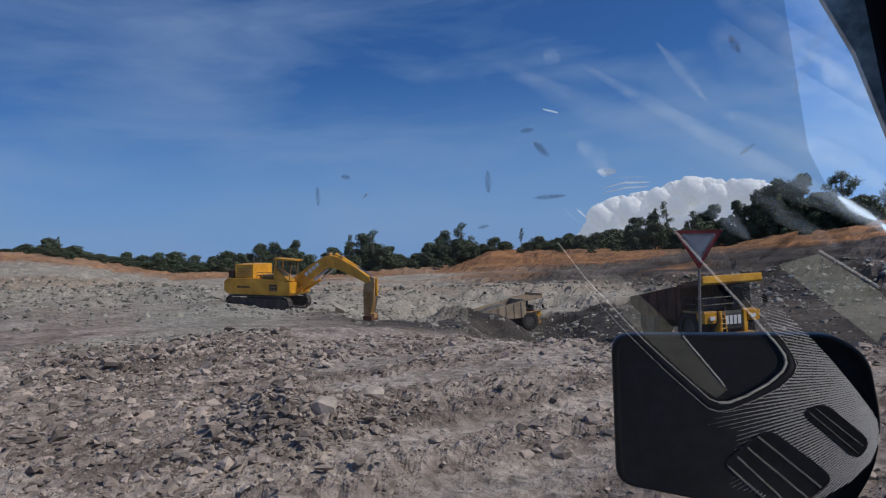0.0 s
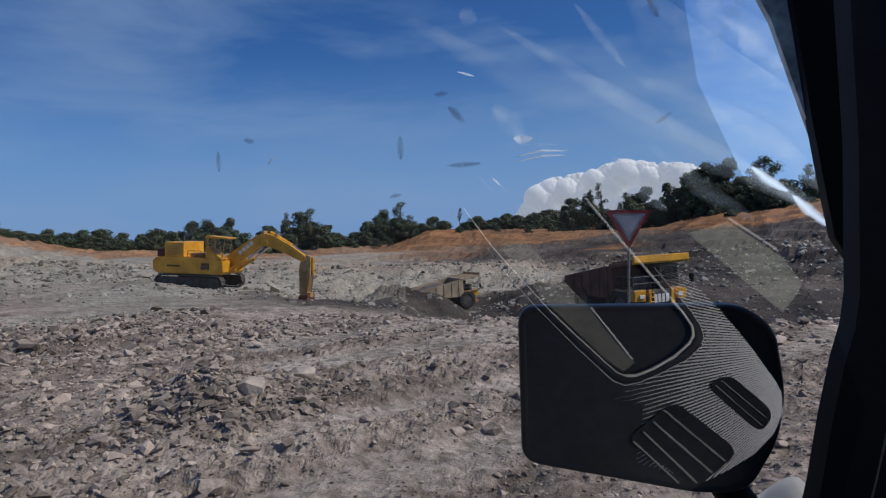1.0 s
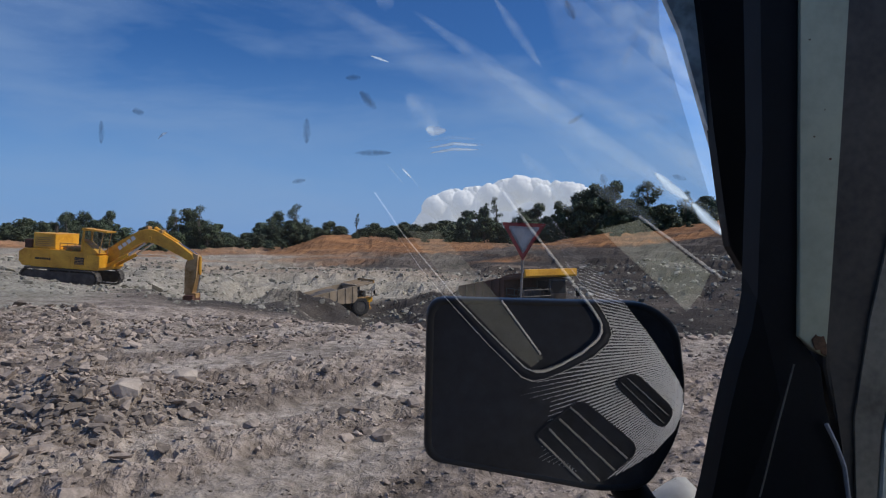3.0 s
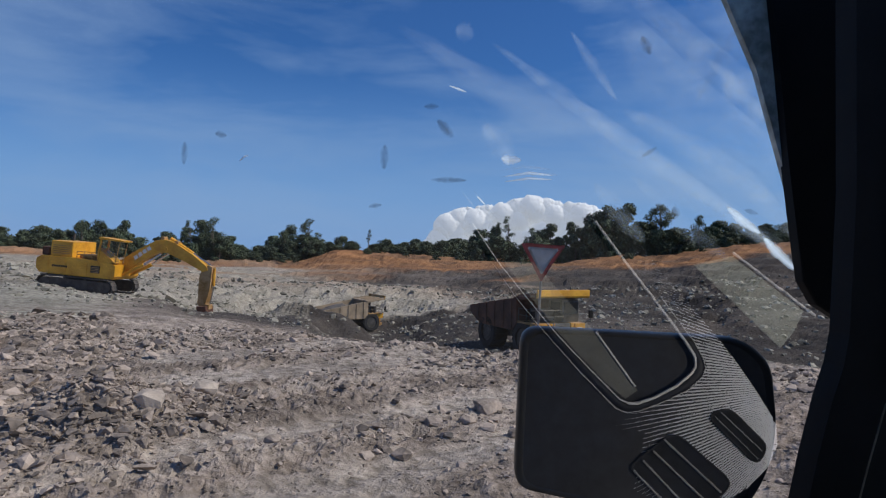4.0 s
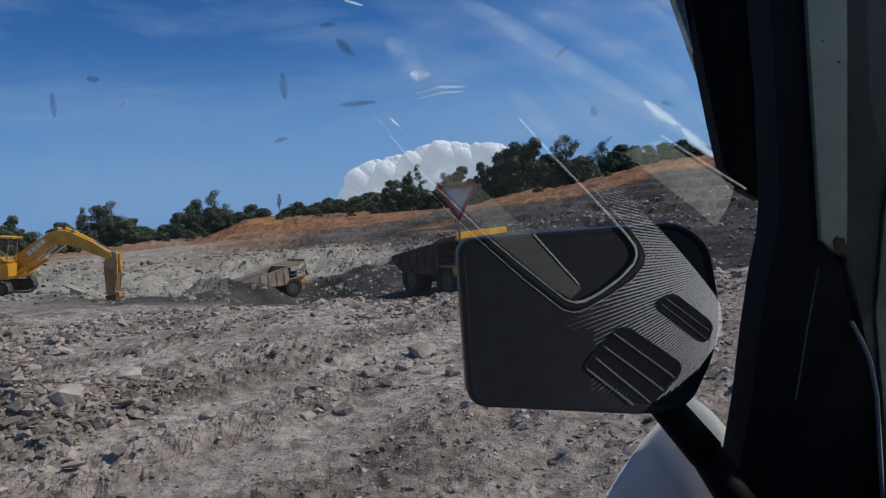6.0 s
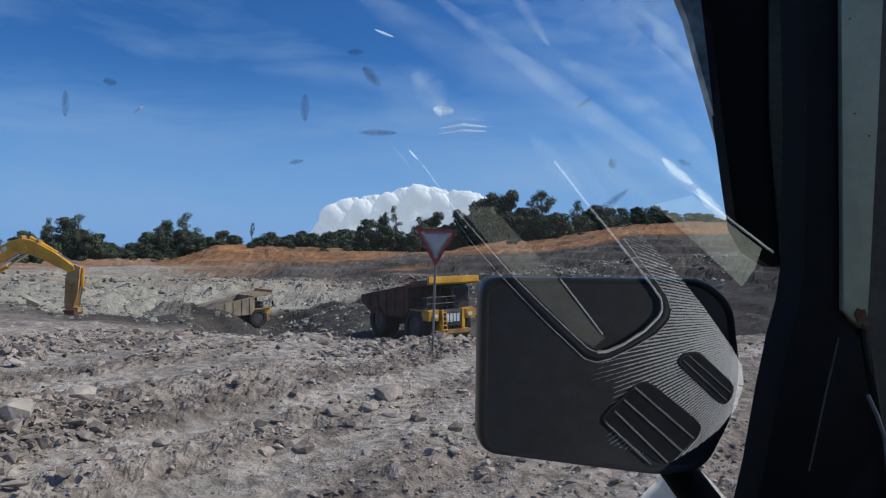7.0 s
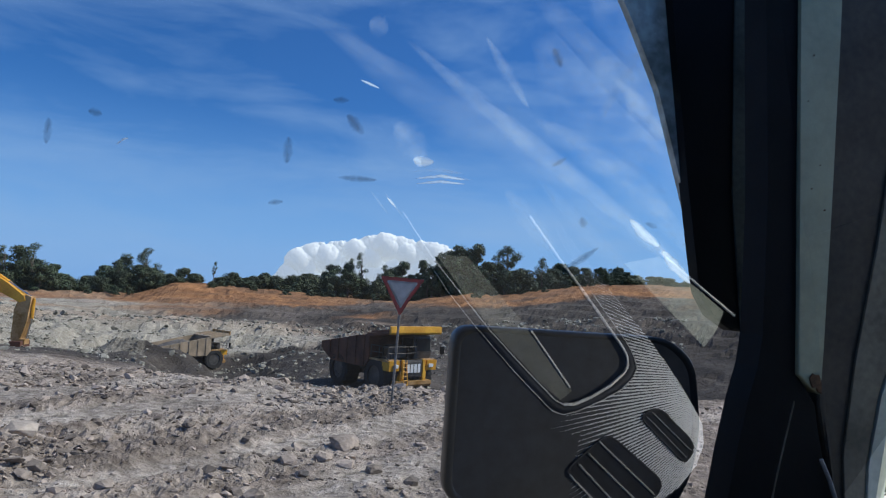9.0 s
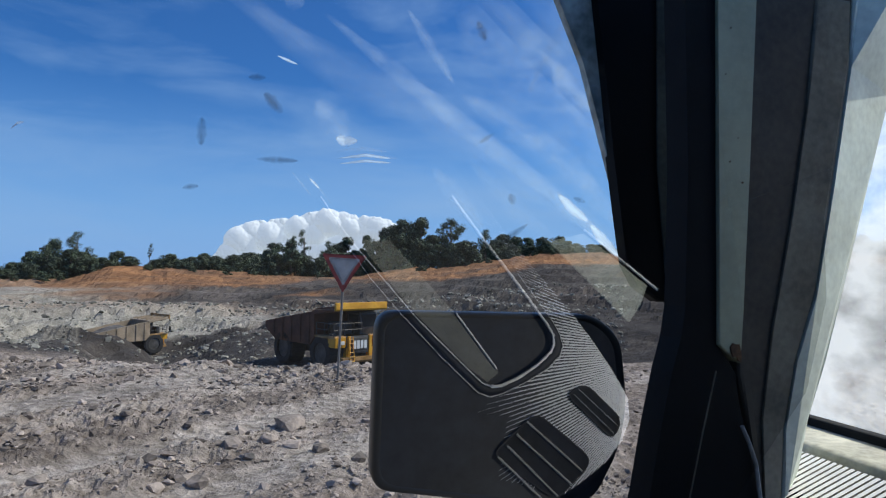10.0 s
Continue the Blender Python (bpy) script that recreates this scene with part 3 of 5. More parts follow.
def tree(name, h, spread, seed, bare=0.35, blobs=9, leaves=46, leaf=0.55, mat=None, label="", tall=False):
    rng = random.Random(seed)
    t = new(name)
    tagged(t, label, "tree", "forest edge on the hill crest")
    tr, cr = bmesh.new(), bmesh.new()
    top = Vector((rng.uniform(-.4, .4), rng.uniform(-.4, .4), h * 0.86))
    rod(tr, (0, 0, -2.5), top * 0.5, h * 0.018 + 0.06, h * 0.012 + 0.04, 6)
    rod(tr, top * 0.5, top, h * 0.012 + 0.04, 0.05, 6)
    for i in range(blobs):
        f = bare + (1 - bare) * (i + rng.random()) / blobs
        a = rng.uniform(0, 6.283)
        k = math.sin(math.pi * min(1, max(0.12, (f - bare) / (1 - bare) * 0.8 + 0.18)))
        if tall:
            k = 0.55 + 0.5 * rng.random()
        rr = spread * k * rng.uniform(0.3, 1.0)
        c = Vector((math.cos(a) * rr, math.sin(a) * rr, h * (f * 0.92 + 0.02)))
        base = top * max(0.25, f - 0.18)
        rod(tr, base, c, h * 0.006 + 0.03, 0.03, 4)
        leaf_blob(cr, c, spread * rng.uniform(0.30, 0.58), leaves, leaf, rng)
    part("trunk", tr, M_BARK, t)
    part("crown", cr, mat or M_LEAF, t)
    return t


def on_crest(az, r):
    p = polar(az, r)
    p.z = ground_z(p.x, p.y, False)
    return p


forest = [
    tree("tree", 11, 4.2, 1, 0.10, 13, 260, 0.30, label="dark green broadleaf tree at the forest edge"),
    tree("tree", 13, 4.6, 2, 0.15, 14, 260, 0.30, label="dark green broadleaf tree with an uneven crown"),
    tree("tree", 9, 4.0, 3, 0.05, 12, 260, 0.29, label="low dark green tree at the forest edge"),
    tree("tree", 15, 3.6, 4, 0.30, 13, 220, 0.29, M_LEAF2, label="taller grey-green tree above its neighbours"),
    tree("tree", 7, 4.4, 5, 0.02, 12, 260, 0.28, M_LEAF2, label="grey-green scrub tree at the forest edge"),
]
slim = tree("tall_tree", 21, 2.4, 6, 0.45, 11, 90, 0.24, M_LEAF, label="tall thin tree with a sparse open crown", tall=True)
lone = tree("tall_tree", 18.5, 4.6, 7, 0.62, 17, 135, 0.26, label="tall lone tree with a rounded crown on a bare trunk")
feather = tree("tall_tree", 16, 4.0, 8, 0.35, 12, 130, 0.25, M_LEAF2, label="feathery tree with a loose grey-green crown")
# crest line: bearing, top of the trees over the eye in degrees
TOPS = ((-62, 3), (-50, 1.8), (-45.8, 2.4), (-43, .9), (-39, .6), (-36, .6), (-34, 1.0), (-31, .6), (-28.4, .8), (-26.3, .1), (-24.5, 1.1), (-21, 1.6), (-20.2, .1), (-18, -.2),
        (-16.6, 1.0), (-14.2, 1.5), (-12.8, -.1), (-11.1, .7), (-9.6, -.2), (-8, .6), (-6.4, 1.0), (-4, .6), (-1, .9), (2, 1.3), (5, .9), (7, 1.9), (9, 2.4), (10.5, 3.0), (12.6, 3.9), (14, 2.4),
        (16, 2.1), (18, 2.2), (21, 2.5), (24, 2.8), (27, 2.1), (30, 1.9), (36, 2.2), (48, 3), (60, 3))
_ta, _te = np.array([a for a, _ in TOPS]), np.array([e for _, e in TOPS])
rng = random.Random(21)
heights = (11, 13, 9, 15, 7)
for row, (r0, step) in enumerate(((256, 1.1), (264, 1.0), (276, 1.1))):
    az = -60 + row * 0.4
    while az < 58:
        az += step * rng.uniform(0.6, 1.4)
        r = r0 + rng.uniform(-3, 3)
        p = on_crest(az, r)
        want = EYE + r * math.tan(radians(float(np.interp(az, _ta, _te)))) - p.z
        want *= rng.uniform(0.30, 1.0) if row < 2 else rng.choice((0.5, 0.7, 0.95, 1.2)) * rng.uniform(0.85, 1.1)
        if want < 2.0:
            continue
        k = min(range(5), key=lambda i: abs(heights[i] - want) + rng.uniform(0, 4))
        s = want / (heights[k] * 0.97)
        wide = max(.85, min(1.4, s)) * rng.uniform(.9, 1.3)
        copy_thing(forest[k], Matrix.Translation(p) @ Euler((0, 0, rng.uniform(0, 6.28))).to_matrix().to_4x4() @ Matrix.Diagonal((wide, wide, s, 1)))
for t, az, top, turn in ((slim, 2.9, 2.95, 0), (slim, 1.9, 2.4, 120), (slim, 8.6, 2.3, 200), (lone, 15.3, 4.1, 0), (feather, -14.0, 2.1, 0), (feather, 4.9, 1.9, 90),
                         (forest[3], 12.7, 4.2, 150), (forest[1], 12.1, 3.5, 20), (forest[1], 11.2, 3.7, 70), (forest[3], 10.4, 3.5, 110), (forest[1], 9.7, 3.0, 200), (feather, 18.3, 3.2, 40), (feather, -15.9, 1.1, 60), (slim, -45.5, 2.5, 60), (feather, -21.6, 1.9, 25), (slim, -23.4, 1.7, 10), (feather, -31.0, 1.3, 70), (slim, -9.0, 1.4, 140)):
    p = on_crest(az, 258)
    hh = {slim.name: 21, lone.name: 18.5, feather.name: 16, forest[1].name: 13, forest[3].name: 15}[t.name]
    s = (EYE + 258 * math.tan(radians(top)) - p.z) / hh
    copy_thing(t, Matrix.Translation(p) @ Euler((0, 0, radians(turn))).to_matrix().to_4x4() @ Matrix.Diagonal((s, s, s, 1)))
for k in range(46):
    az = rng.uniform(-48, 34)
    p = on_crest(az, rng.uniform(236, 252))
    s = rng.uniform(0.16, 0.34)
    copy_thing(forest[rng.choice((2, 4))], Matrix.Translation(p) @ Euler((0, 0, rng.uniform(0, 6.28))).to_matrix().to_4x4() @ Matrix.Diagonal((s * 1.5, s * 1.5, s, 1)))
for t in (*forest, slim, lone, feather):
    for o in (*t.children_recursive, t):
        bpy.data.objects.remove(o)


def build_cloud():
    """A heaped cumulus far behind the hill: the joined front of many round billows."""
    rng = random.Random(5)
    D, nx, nz = 2600, 380, 150
    tops = ((-4.1, .3), (-3.7, 1.0), (-3.2, 1.5), (-2.8, 1.9), (-2.4, 2.9), (-1.5, 3.4), (0, 3.65), (2.0, 3.85), (3.2, 4.25), (4.6, 4.7), (5.6, 4.5), (7.5, 4.15), (9.4, 4.05), (10.4, 3.6), (11.0, 2.2), (11.3, .5))
    ta, te = [a for a, _ in tops], [e for _, e in tops]
    lumps = []
    for k in range(330):
        big = (0.95, 0.65, 0.42, 0.26)[k % 4] * rng.uniform(0.5, 1.45)
        az = rng.uniform(-3.9, 11.1)
        top = float(np.interp(az, ta, te)) - big
        el = top - (rng.random() ** 2.2) * (top + 1.8) * (1.0 if big > 0.4 else 0.75)
        lumps.append((az, el, big, (0.9 if big < 0.4 else 0.45) * rng.uniform(0.4, 1.0)))
    A, E = np.meshgrid(np.linspace(-4.6, 11.8, nx), np.linspace(-1.6, 5.1, nz), indexing="ij")
    wob = np.array([[noise.noise((a * 1.7, e * 1.7, 4)) + 0.5 * noise.noise((a * 4.5, e * 4.5, 2)) for e in E[0]] for a in A[:, 0]])
    depth = np.full(A.shape, -1.0)
    for az, el, rad, out in lumps:
        q = rad ** 2 - (A + 0.13 * wob - az) ** 2 - (E + 0.12 * wob - el) ** 2
        depth = np.maximum(depth, np.where(q > 0, np.sqrt(np.maximum(q, 0)) + out * 0.8, -1.0))
    body = np.interp(A, ta, te) - 0.55 - E
    depth = np.where((body > 0) & (A > -2.6) & (A < 10.6), np.maximum(depth, 0.45 + 0.1 * wob), depth)
    index, V = {}, []
    for i in range(nx):
        for j in range(nz):
            if depth[i, j] > -0.5:
                index[i, j] = len(V)
                d = depth[i, j] + 0.03 * wob[i, j]
                V.append(polar(A[i, j], D - d * 34.0, EYE + D * math.tan(radians(E[i, j]))))
    n = len(V)
    V += [Vector((v.x, v.y, v.z)) * (1.0 + 60.0 / D) for v in V]
    Fc = []
    for (i, j), a in index.items():
        quad = [(i, j), (i + 1, j), (i + 1, j + 1), (i, j + 1)]
        if all(q in index for q in quad):
            f = [index[q] for q in quad]
            Fc.append(tuple(f))
            Fc.append(tuple(k + n for k in f[::-1]))
    ob = link_mesh("backdrop_cloud", V, Fc, M_CLOUD, smooth=True)
    return tagged(ob, "white heaped cloud behind the forested hill", "cloud", kind="structure")


build_cloud()

# ---- excavator ----
def crawler(parent, y):
    """One track: shoes round two wheels, rollers and a frame."""
    w = 0.32
    pts = []
    L, h = 2.75, 0.62
    for i in range(11):
        a = math.pi / 2 + math.pi * i / 10
        pts.append((-L + h * math.cos(a), h + h * math.sin(a)))
    for i in range(11):
        a = -math.pi / 2 + math.pi * i / 10
        pts.append((L + h * math.cos(a), h + h * math.sin(a)))
    fr = prism(bmesh.new(), [(-2.75, .12), (2.75, .12), (3.1, .62), (2.75, 1.08), (-2.75, 1.08), (-3.1, .62)], y - w * .7, y + w * .7, 0.03)
    track = part("crawler_track", fr, M_TRACK, parent, "muddy steel crawler track")
    seq, n = [], len(pts)
    per = [math.dist(pts[i], pts[(i + 1) % n]) for i in range(n)]
    total, count = sum(per), 46
    for k in range(count):
        s, i = total * k / count, 0
        while s > per[i]:
            s -= per[i]
            i += 1
        a, b = pts[i], pts[(i + 1) % n]
        seq.append((a[0] + (b[0] - a[0]) * s / per[i], a[1] + (b[1] - a[1]) * s / per[i], math.atan2(b[1] - a[1], b[0] - a[0])))
    shoe = box(bmesh.new(), -.17, .17, -w, w, -.035, .035)
    box(shoe, -.16, -.10, -w, w, -.09, -.03)
    first = None
    for x, z, a in seq:
        m = pose(x, y, z, 0, -math.degrees(a), 0)
        if first is None:
            first = part("shoe", shoe, M_TRACK, track)
            first.matrix_basis = m
        else:
            o = new("shoe", first.data)
            o.parent, o.matrix_basis = track, m
    for x, z, r in ((-2.75, .62, .46), (2.75, .62, .46), (-1.6, .26, .17), (-.8, .26, .17), (0, .26, .17), (.8, .26, .17), (1.6, .26, .17), (-.9, 1.08, .11), (.9, 1.08, .11)):
        part("roller", rod(bmesh.new(), (x, y - w * .8, z), (x, y + w * .8, z), r, n=14), M_TRACK, track)


def excavator(m):
    t = thing("excavator", m, "yellow crawler excavator with raised boom digging in the pit", "excavator")
    crawler(t, -1.65)
    crawler(t, 1.65)
    uc = box(bmesh.new(), -1.3, 1.3, -1.4, 1.4, .5, 1.1, .08)
    rod(uc, (0, 0, 1.0), (0, 0, 1.36), 1.0, n=20)
    part("undercarriage", uc, M_STEEL, t)
    # house, counterweight, covers
    house = prism(bmesh.new(), [(-2.6, 1.35), (3.2, 1.35), (3.4, 1.6), (3.4, 2.55), (2.6, 2.75), (.3, 2.85), (-2.6, 2.85)], -1.75, 1.75, .06)
    part("house", house, M_YELLOW, t)
    cw = prism(bmesh.new(), [(-3.75, 1.75), (-3.4, 1.4), (-2.62, 1.36), (-2.62, 2.8), (-3.3, 2.85), (-3.75, 2.55)], -1.72, 1.72, .10)
    part("counterweight", cw, M_YELLOW, t)
    part("rear_lamp_box", box(bmesh.new(), -3.55, -2.9, -1.3, -.7, 2.86, 3.55, .05), M_BED, t, "dusty red-brown box")
    eng = box(bmesh.new(), -2.6, -.62, -1.55, 1.5, 2.86, 4.15, .07)
    eb = part("engine_cover", eng, M_YELLOW, t)
    for i in range(5):
        part("louvre", box(bmesh.new(), -2.4, -.8, -1.58, -1.555, 3.1 + .16 * i, 3.16 + .16 * i), M_WORN, eb)
    part("exhaust", rod(bmesh.new(), (-1.9, .3, 4.1), (-1.9, .3, 4.75), .1, n=10), M_STEEL, t)
    for x0, x1 in ((-2.4, -1.0), (-.9, .9)):
        part("side_door", box(bmesh.new(), x0, x1, -1.785, -1.755, 1.55, 2.65, .01), M_YELLOW, t)
    lt = bmesh.new()
    for i in range(7):
        box(lt, -2.2 + .2 * i, -2.06 + .2 * i, -1.81, -1.788, 1.98, 2.14)
    part("lettering_bar", lt, M_BLACK, t, "row of dark unreadable letters")
    part("grille_panel", box(bmesh.new(), 1.25, 2.05, -1.80, -1.757, 1.75, 2.35, .02), M_BLACK, t)
    for i in range(4):
        part("grille_slat", box(bmesh.new(), 1.3, 2.0, -1.82, -1.802, 1.80 + .13 * i, 1.85 + .13 * i), M_WORN, t)
    rail = bmesh.new()
    for z in (3.15, 3.42):
        rod(rail, (-.25, -1.5, z), (1.7, -1.5, z), .035, n=6)
    for x in (-.25, .4, 1.05, 1.7):
        rod(rail, (x, -1.5, 2.82), (x, -1.5, 3.42), .035, n=6)
    part("handrail", rail, M_WORN, t)
    box_b = box(bmesh.new(), -.2, 1.4, -1.2, .6, 2.86, 3.2, .05)
    part("hydraulic_box", box_b, M_WORN, t)
    # operator cab with guard
    cab = new("cab")
    cab.parent = t
    cab_body = prism(bmesh.new(), [(1.7, 2.72), (3.3, 2.72), (2.95, 3.0), (1.92, 3.75), (1.7, 3.85)], -1.72, -.55, .02)
    me = part("cab_shell", cab_body, M_YELLOW, t)
    bpy.data.objects.remove(cab)
    for y in (-1.7, -.58):
        part("cab_post", rod(bmesh.new(), (1.78, y, 2.8), (1.95, y, 4.75), .09, n=8), M_YELLOW, me)
        part("cab_post", rod(bmesh.new(), (3.3, y, 2.7), (3.65, y, 4.62), .035, n=8), M_WORN, me)
    part("cab_roof", prism(bmesh.new(), [(1.72, 4.62), (3.95, 4.52), (4.0, 4.64), (1.80, 4.80)], -1.78, -.48, .02), M_YELLOW, me)
    part("cab_glass", prism(bmesh.new(), [(2.05, 3.92), (3.1, 3.1), (3.3, 2.8), (3.6, 4.5), (2.1, 4.6)], -1.66, -.62), M_CABGLASS, me)
    # boom, stick, bucket
    boom = prism(bmesh.new(), [(2.5, 1.75), (3.2, 1.7), (4.6, 2.85), (5.7, 3.65), (6.4, 3.98), (7.1, 3.95), (8.4, 3.45), (10.3, 2.62), (10.75, 2.80), (10.6, 3.15), (9.2, 4.05), (7.7, 4.80), (7.2, 4.98), (6.6, 5.02), (5.9, 4.85), (4.4, 3.95), (2.5, 2.65)], -.38, .38, .05)
    b = part("boom", boom, M_YELLOW, t)
    part("boom_pin", rod(bmesh.new(), (6.85, -.47, 4.2), (6.85, .47, 4.2), .24, n=14), M_YELLOW, b)
    patch = bmesh.new()
    for i in range(4):
        box(patch, -.22 + .46 * i, .12 + .46 * i, -.395, -.382, -.16, .16, m=pose(4.35, 0, 3.35, 0, -37, 0))
    part("lettering_bar", patch, M_WHITE, b, "pale worn bars of lettering on the boom")
    for x, z in ((6.5, 5.1), (7.75, 4.85), (10.5, 2.85), (2.9, 2.2)):
        part("bracket", rod(bmesh.new(), (x, -.3, z), (x, .3, z), .17, n=10), M_WORN, b)
    for y in (-.62, .62):
        part("lift_cylinder", rod(bmesh.new(), (3.3, y, 1.65), (5.2, y, 2.75), .15, n=10), M_YELLOW, b)
        part("lift_rod", rod(bmesh.new(), (5.2, y, 2.75), (6.7, y, 3.85), .085, n=10), M_CHROME, b)
    part("stick_cylinder", rod(bmesh.new(), (7.1, 0, 5.15), (9.2, 0, 4.05), .14, n=10), M_YELLOW, b)
    part("stick_rod", rod(bmesh.new(), (9.2, 0, 4.05), (10.95, 0, 3.1), .075, n=10), M_CHROME, b)
    st = prism(bmesh.new(), [(10.25, 3.05), (10.75, 3.25), (11.1, 3.1), (11.02, 1.2), (10.72, -.25), (10.3, -.45), (10.05, -.1), (10.0, 2.1)], -.32, .32, .04)
    s = part("stick", st, M_WORN, t)
    part("bucket_cylinder", rod(bmesh.new(), (11.15, 0, 3.0), (11.2, 0, 1.5), .12, n=10), M_YELLOW, s)
    part("bucket_rod", rod(bmesh.new(), (11.2, 0, 1.5), (11.0, 0, -.1), .07, n=10), M_CHROME, s)
    part("link", box(bmesh.new(), 10.6, 11.1, -.36, .36, -.45, -.05, .04), M_WORN, s)
    bk = prism(bmesh.new(), [(10.2, -.25), (11.0, -.2), (11.05, -.8), (10.75, -1.3), (10.35, -1.6), (10.05, -1.65), (10.15, -1.1), (10.0, -.7)], -.7, .7, .04)
    bo = part("bucket", bk, M_BED, t, "rust-brown steel bucket")
    for i in range(5):
        y = -.6 + .3 * i
        part("tooth", prism(bmesh.new(), [(10.05, -1.6), (10.35, -1.6), (10.02, -2.02)], y - .07, y + .07), M_TRACK, bo)
    return t


ex = polar(-30.6, 57)
excavator(Matrix.Translation((ex.x, ex.y, ground_z(ex.x, ex.y) + 0.02)) @ pose(0, 0, 0, 0, 3.5, -4.0) @ Matrix.Scale(0.88, 4))


# ---- dump trucks ----
def wheel(parent, x, y, r, w, twin=False):
    ty = bmesh.new()
    prof = [(-w / 2, r * .62), (-w / 2, r * .93), (-w * .40, r), (w * .40, r), (w / 2, r * .93), (w / 2, r * .62)]
    n = 26
    ring = [[ty.verts.new((rr * math.cos(6.2832 * i / n), a, rr * math.sin(6.2832 * i / n))) for a, rr in prof] for i in range(n)]
    for i in range(n):
        for j in range(5):
            ty.faces.new((ring[i][j], ring[i][j + 1], ring[(i + 1) % n][j + 1], ring[(i + 1) % n][j]))
        ty.faces.new((ring[i][5], ring[i][0], ring[(i + 1) % n][0], ring[(i + 1) % n][5]))
    for i in range(n):
        a = 6.2832 * i / n
        box(ty, -.10, .10, -w * .44, w * .44, r - .02, r + .045, m=Matrix.Rotation(a, 4, "Y"))
    wh = part("wheel", rod(bmesh.new(), (0, -w * .28, 0), (0, w * .28, 0), r * .2, n=14), M_STEEL, parent)
    wh.matrix_basis = pose(x, y, r)
    part("tyre", ty, M_BLACK, wh, "worn black tyre")
    rim = rod(bmesh.new(), (0, -w * .38, 0), (0, w * .38, 0), r * .60, n=22)
    part("rim", rim, M_STEEL, wh)
    for i in range(8):
        a = 6.2832 * i / 8
        q = (r * .36 * math.cos(a), 0, r * .36 * math.sin(a))
        part("wheel_nut", rod(bmesh.new(), (q[0], -w * .42, q[2]), (q[0], w * .42, q[2]), .05, n=6), M_STEEL, wh)


def dump_truck(m, label, bed_mat, canopy_mat, number=True):
    """Rigid dump truck, front along +x, standing on z = 0."""
    t = thing("dump_truck", m, label, "dump truck", "dump trucks in the pit")
    for x, y in ((2.6, -1.75), (2.6, 1.75), (-2.2, -1.55), (-2.2, 1.55)):
        wheel(t, x, y, 1.24, .8 if x > 0 else 1.3)
    ch = box(bmesh.new(), -4.0, 3.9, -.9, -.5, 1.0, 1.6, .04)
    box(ch, -4.0, 3.9, .5, .9, 1.0, 1.6, .04)
    box(ch, 1.6, 3.6, -1.3, 1.3, .85, 1.3, .04)
    rod(ch, (-2.2, -1.6, 1.08), (-2.2, 1.6, 1.08), .3, n=12)
    rod(ch, (2.6, -1.7, 1.08), (2.6, 1.7, 1.08), .2, n=12)
    part("chassis", ch, M_STEEL, t)
    # dump bed: floor, sides with ribs, canopy over the cab
    bed = bmesh.new()
    side = [(-4.7, 2.55), (-3.2, 1.75), (1.4, 1.75), (1.95, 2.3), (1.95, 4.15), (.6, 3.95), (-4.7, 3.05)]
    for y0, y1 in ((-2.2, -2.05), (2.05, 2.2)):
        prism(bed, side, y0, y1)
    prism(bed, [(-4.7, 2.35), (-3.4, 1.75), (1.4, 1.75), (1.95, 2.3), (1.95, 4.15), (1.8, 4.15), (1.8, 2.45), (1.35, 1.95), (-3.35, 1.95), (-4.65, 2.5)], -2.05, 2.05)
    b = part("dump_bed", bed, bed_mat, t, "dirty dump bed with steel ribs")
    for x in (-3.4, -2.2, -1.0, .2, 1.3):
        for y in (-2.28, 2.2):
            part("rib", box(bmesh.new(), x - .1, x + .1, y, y + .08, 1.85 + (.35 if x < -3 else 0), 3.05 + (x + 4.7) * .16), bed_mat, b)
    cn = prism(bmesh.new(), [(1.7, 4.05), (1.95, 3.95), (4.40, 4.30), (4.44, 4.45), (1.7, 4.22)], -2.25, 2.25, .02)
    cp = part("canopy", cn, bed_mat, t, "rusty steel canopy over the cab")
    part("canopy_lip", prism(bmesh.new(), [(4.40, 4.28), (4.56, 4.30), (4.62, 4.42), (4.60, 4.84), (4.46, 4.86), (4.42, 4.5)], -2.25, 2.25, .03), canopy_mat, cp, "bright yellow front lip of the canopy")
    for y in (-2.1, -1.05, 0, 1.05, 2.1):
        part("canopy_rib", prism(bmesh.new(), [(2.0, 4.26), (4.42, 4.47), (4.42, 4.62), (2.0, 4.36)], y - .06, y + .06), bed_mat, cp)
    load = bmesh.new()
    bmesh.ops.create_grid(load, x_segments=18, y_segments=12, size=1)
    for v in load.verts:
        v.co = Vector((-1.3 + v.co.x * 3.1, v.co.y * 2.0, 2.75 + .12 * v.co.x + .9 * (1 - v.co.x ** 2) * (1 - v.co.y ** 2) + .18 * noise.noise(v.co * 4)))
    part("load", load, M_DARKROCK, b, "dark broken rock load")
    # deck, cab, engine hood; dark steel on cab and hood paints the canopy's shade
    dk = box(bmesh.new(), 1.95, 4.25, -2.15, 2.15, 2.35, 2.5, .02)
    part("deck", dk, M_WORN, t)
    cab = prism(bmesh.new(), [(2.2, 2.5), (3.75, 2.5), (3.9, 3.1), (3.7, 4.1), (2.2, 4.1)], .45, 1.95, .05)
    c = part("cab", cab, M_STEEL, t)
    part("windscreen", box(bmesh.new(), 3.80, 3.90, .58, 1.82, 3.05, 3.95, .02), M_DGLASS, c)
    part("side_window", box(bmesh.new(), 2.45, 3.6, 1.93, 1.97, 3.1, 3.9, .02), M_DGLASS, c)
    part("side_window", box(bmesh.new(), 2.45, 3.6, .43, .47, 3.1, 3.9, .02), M_DGLASS, c)
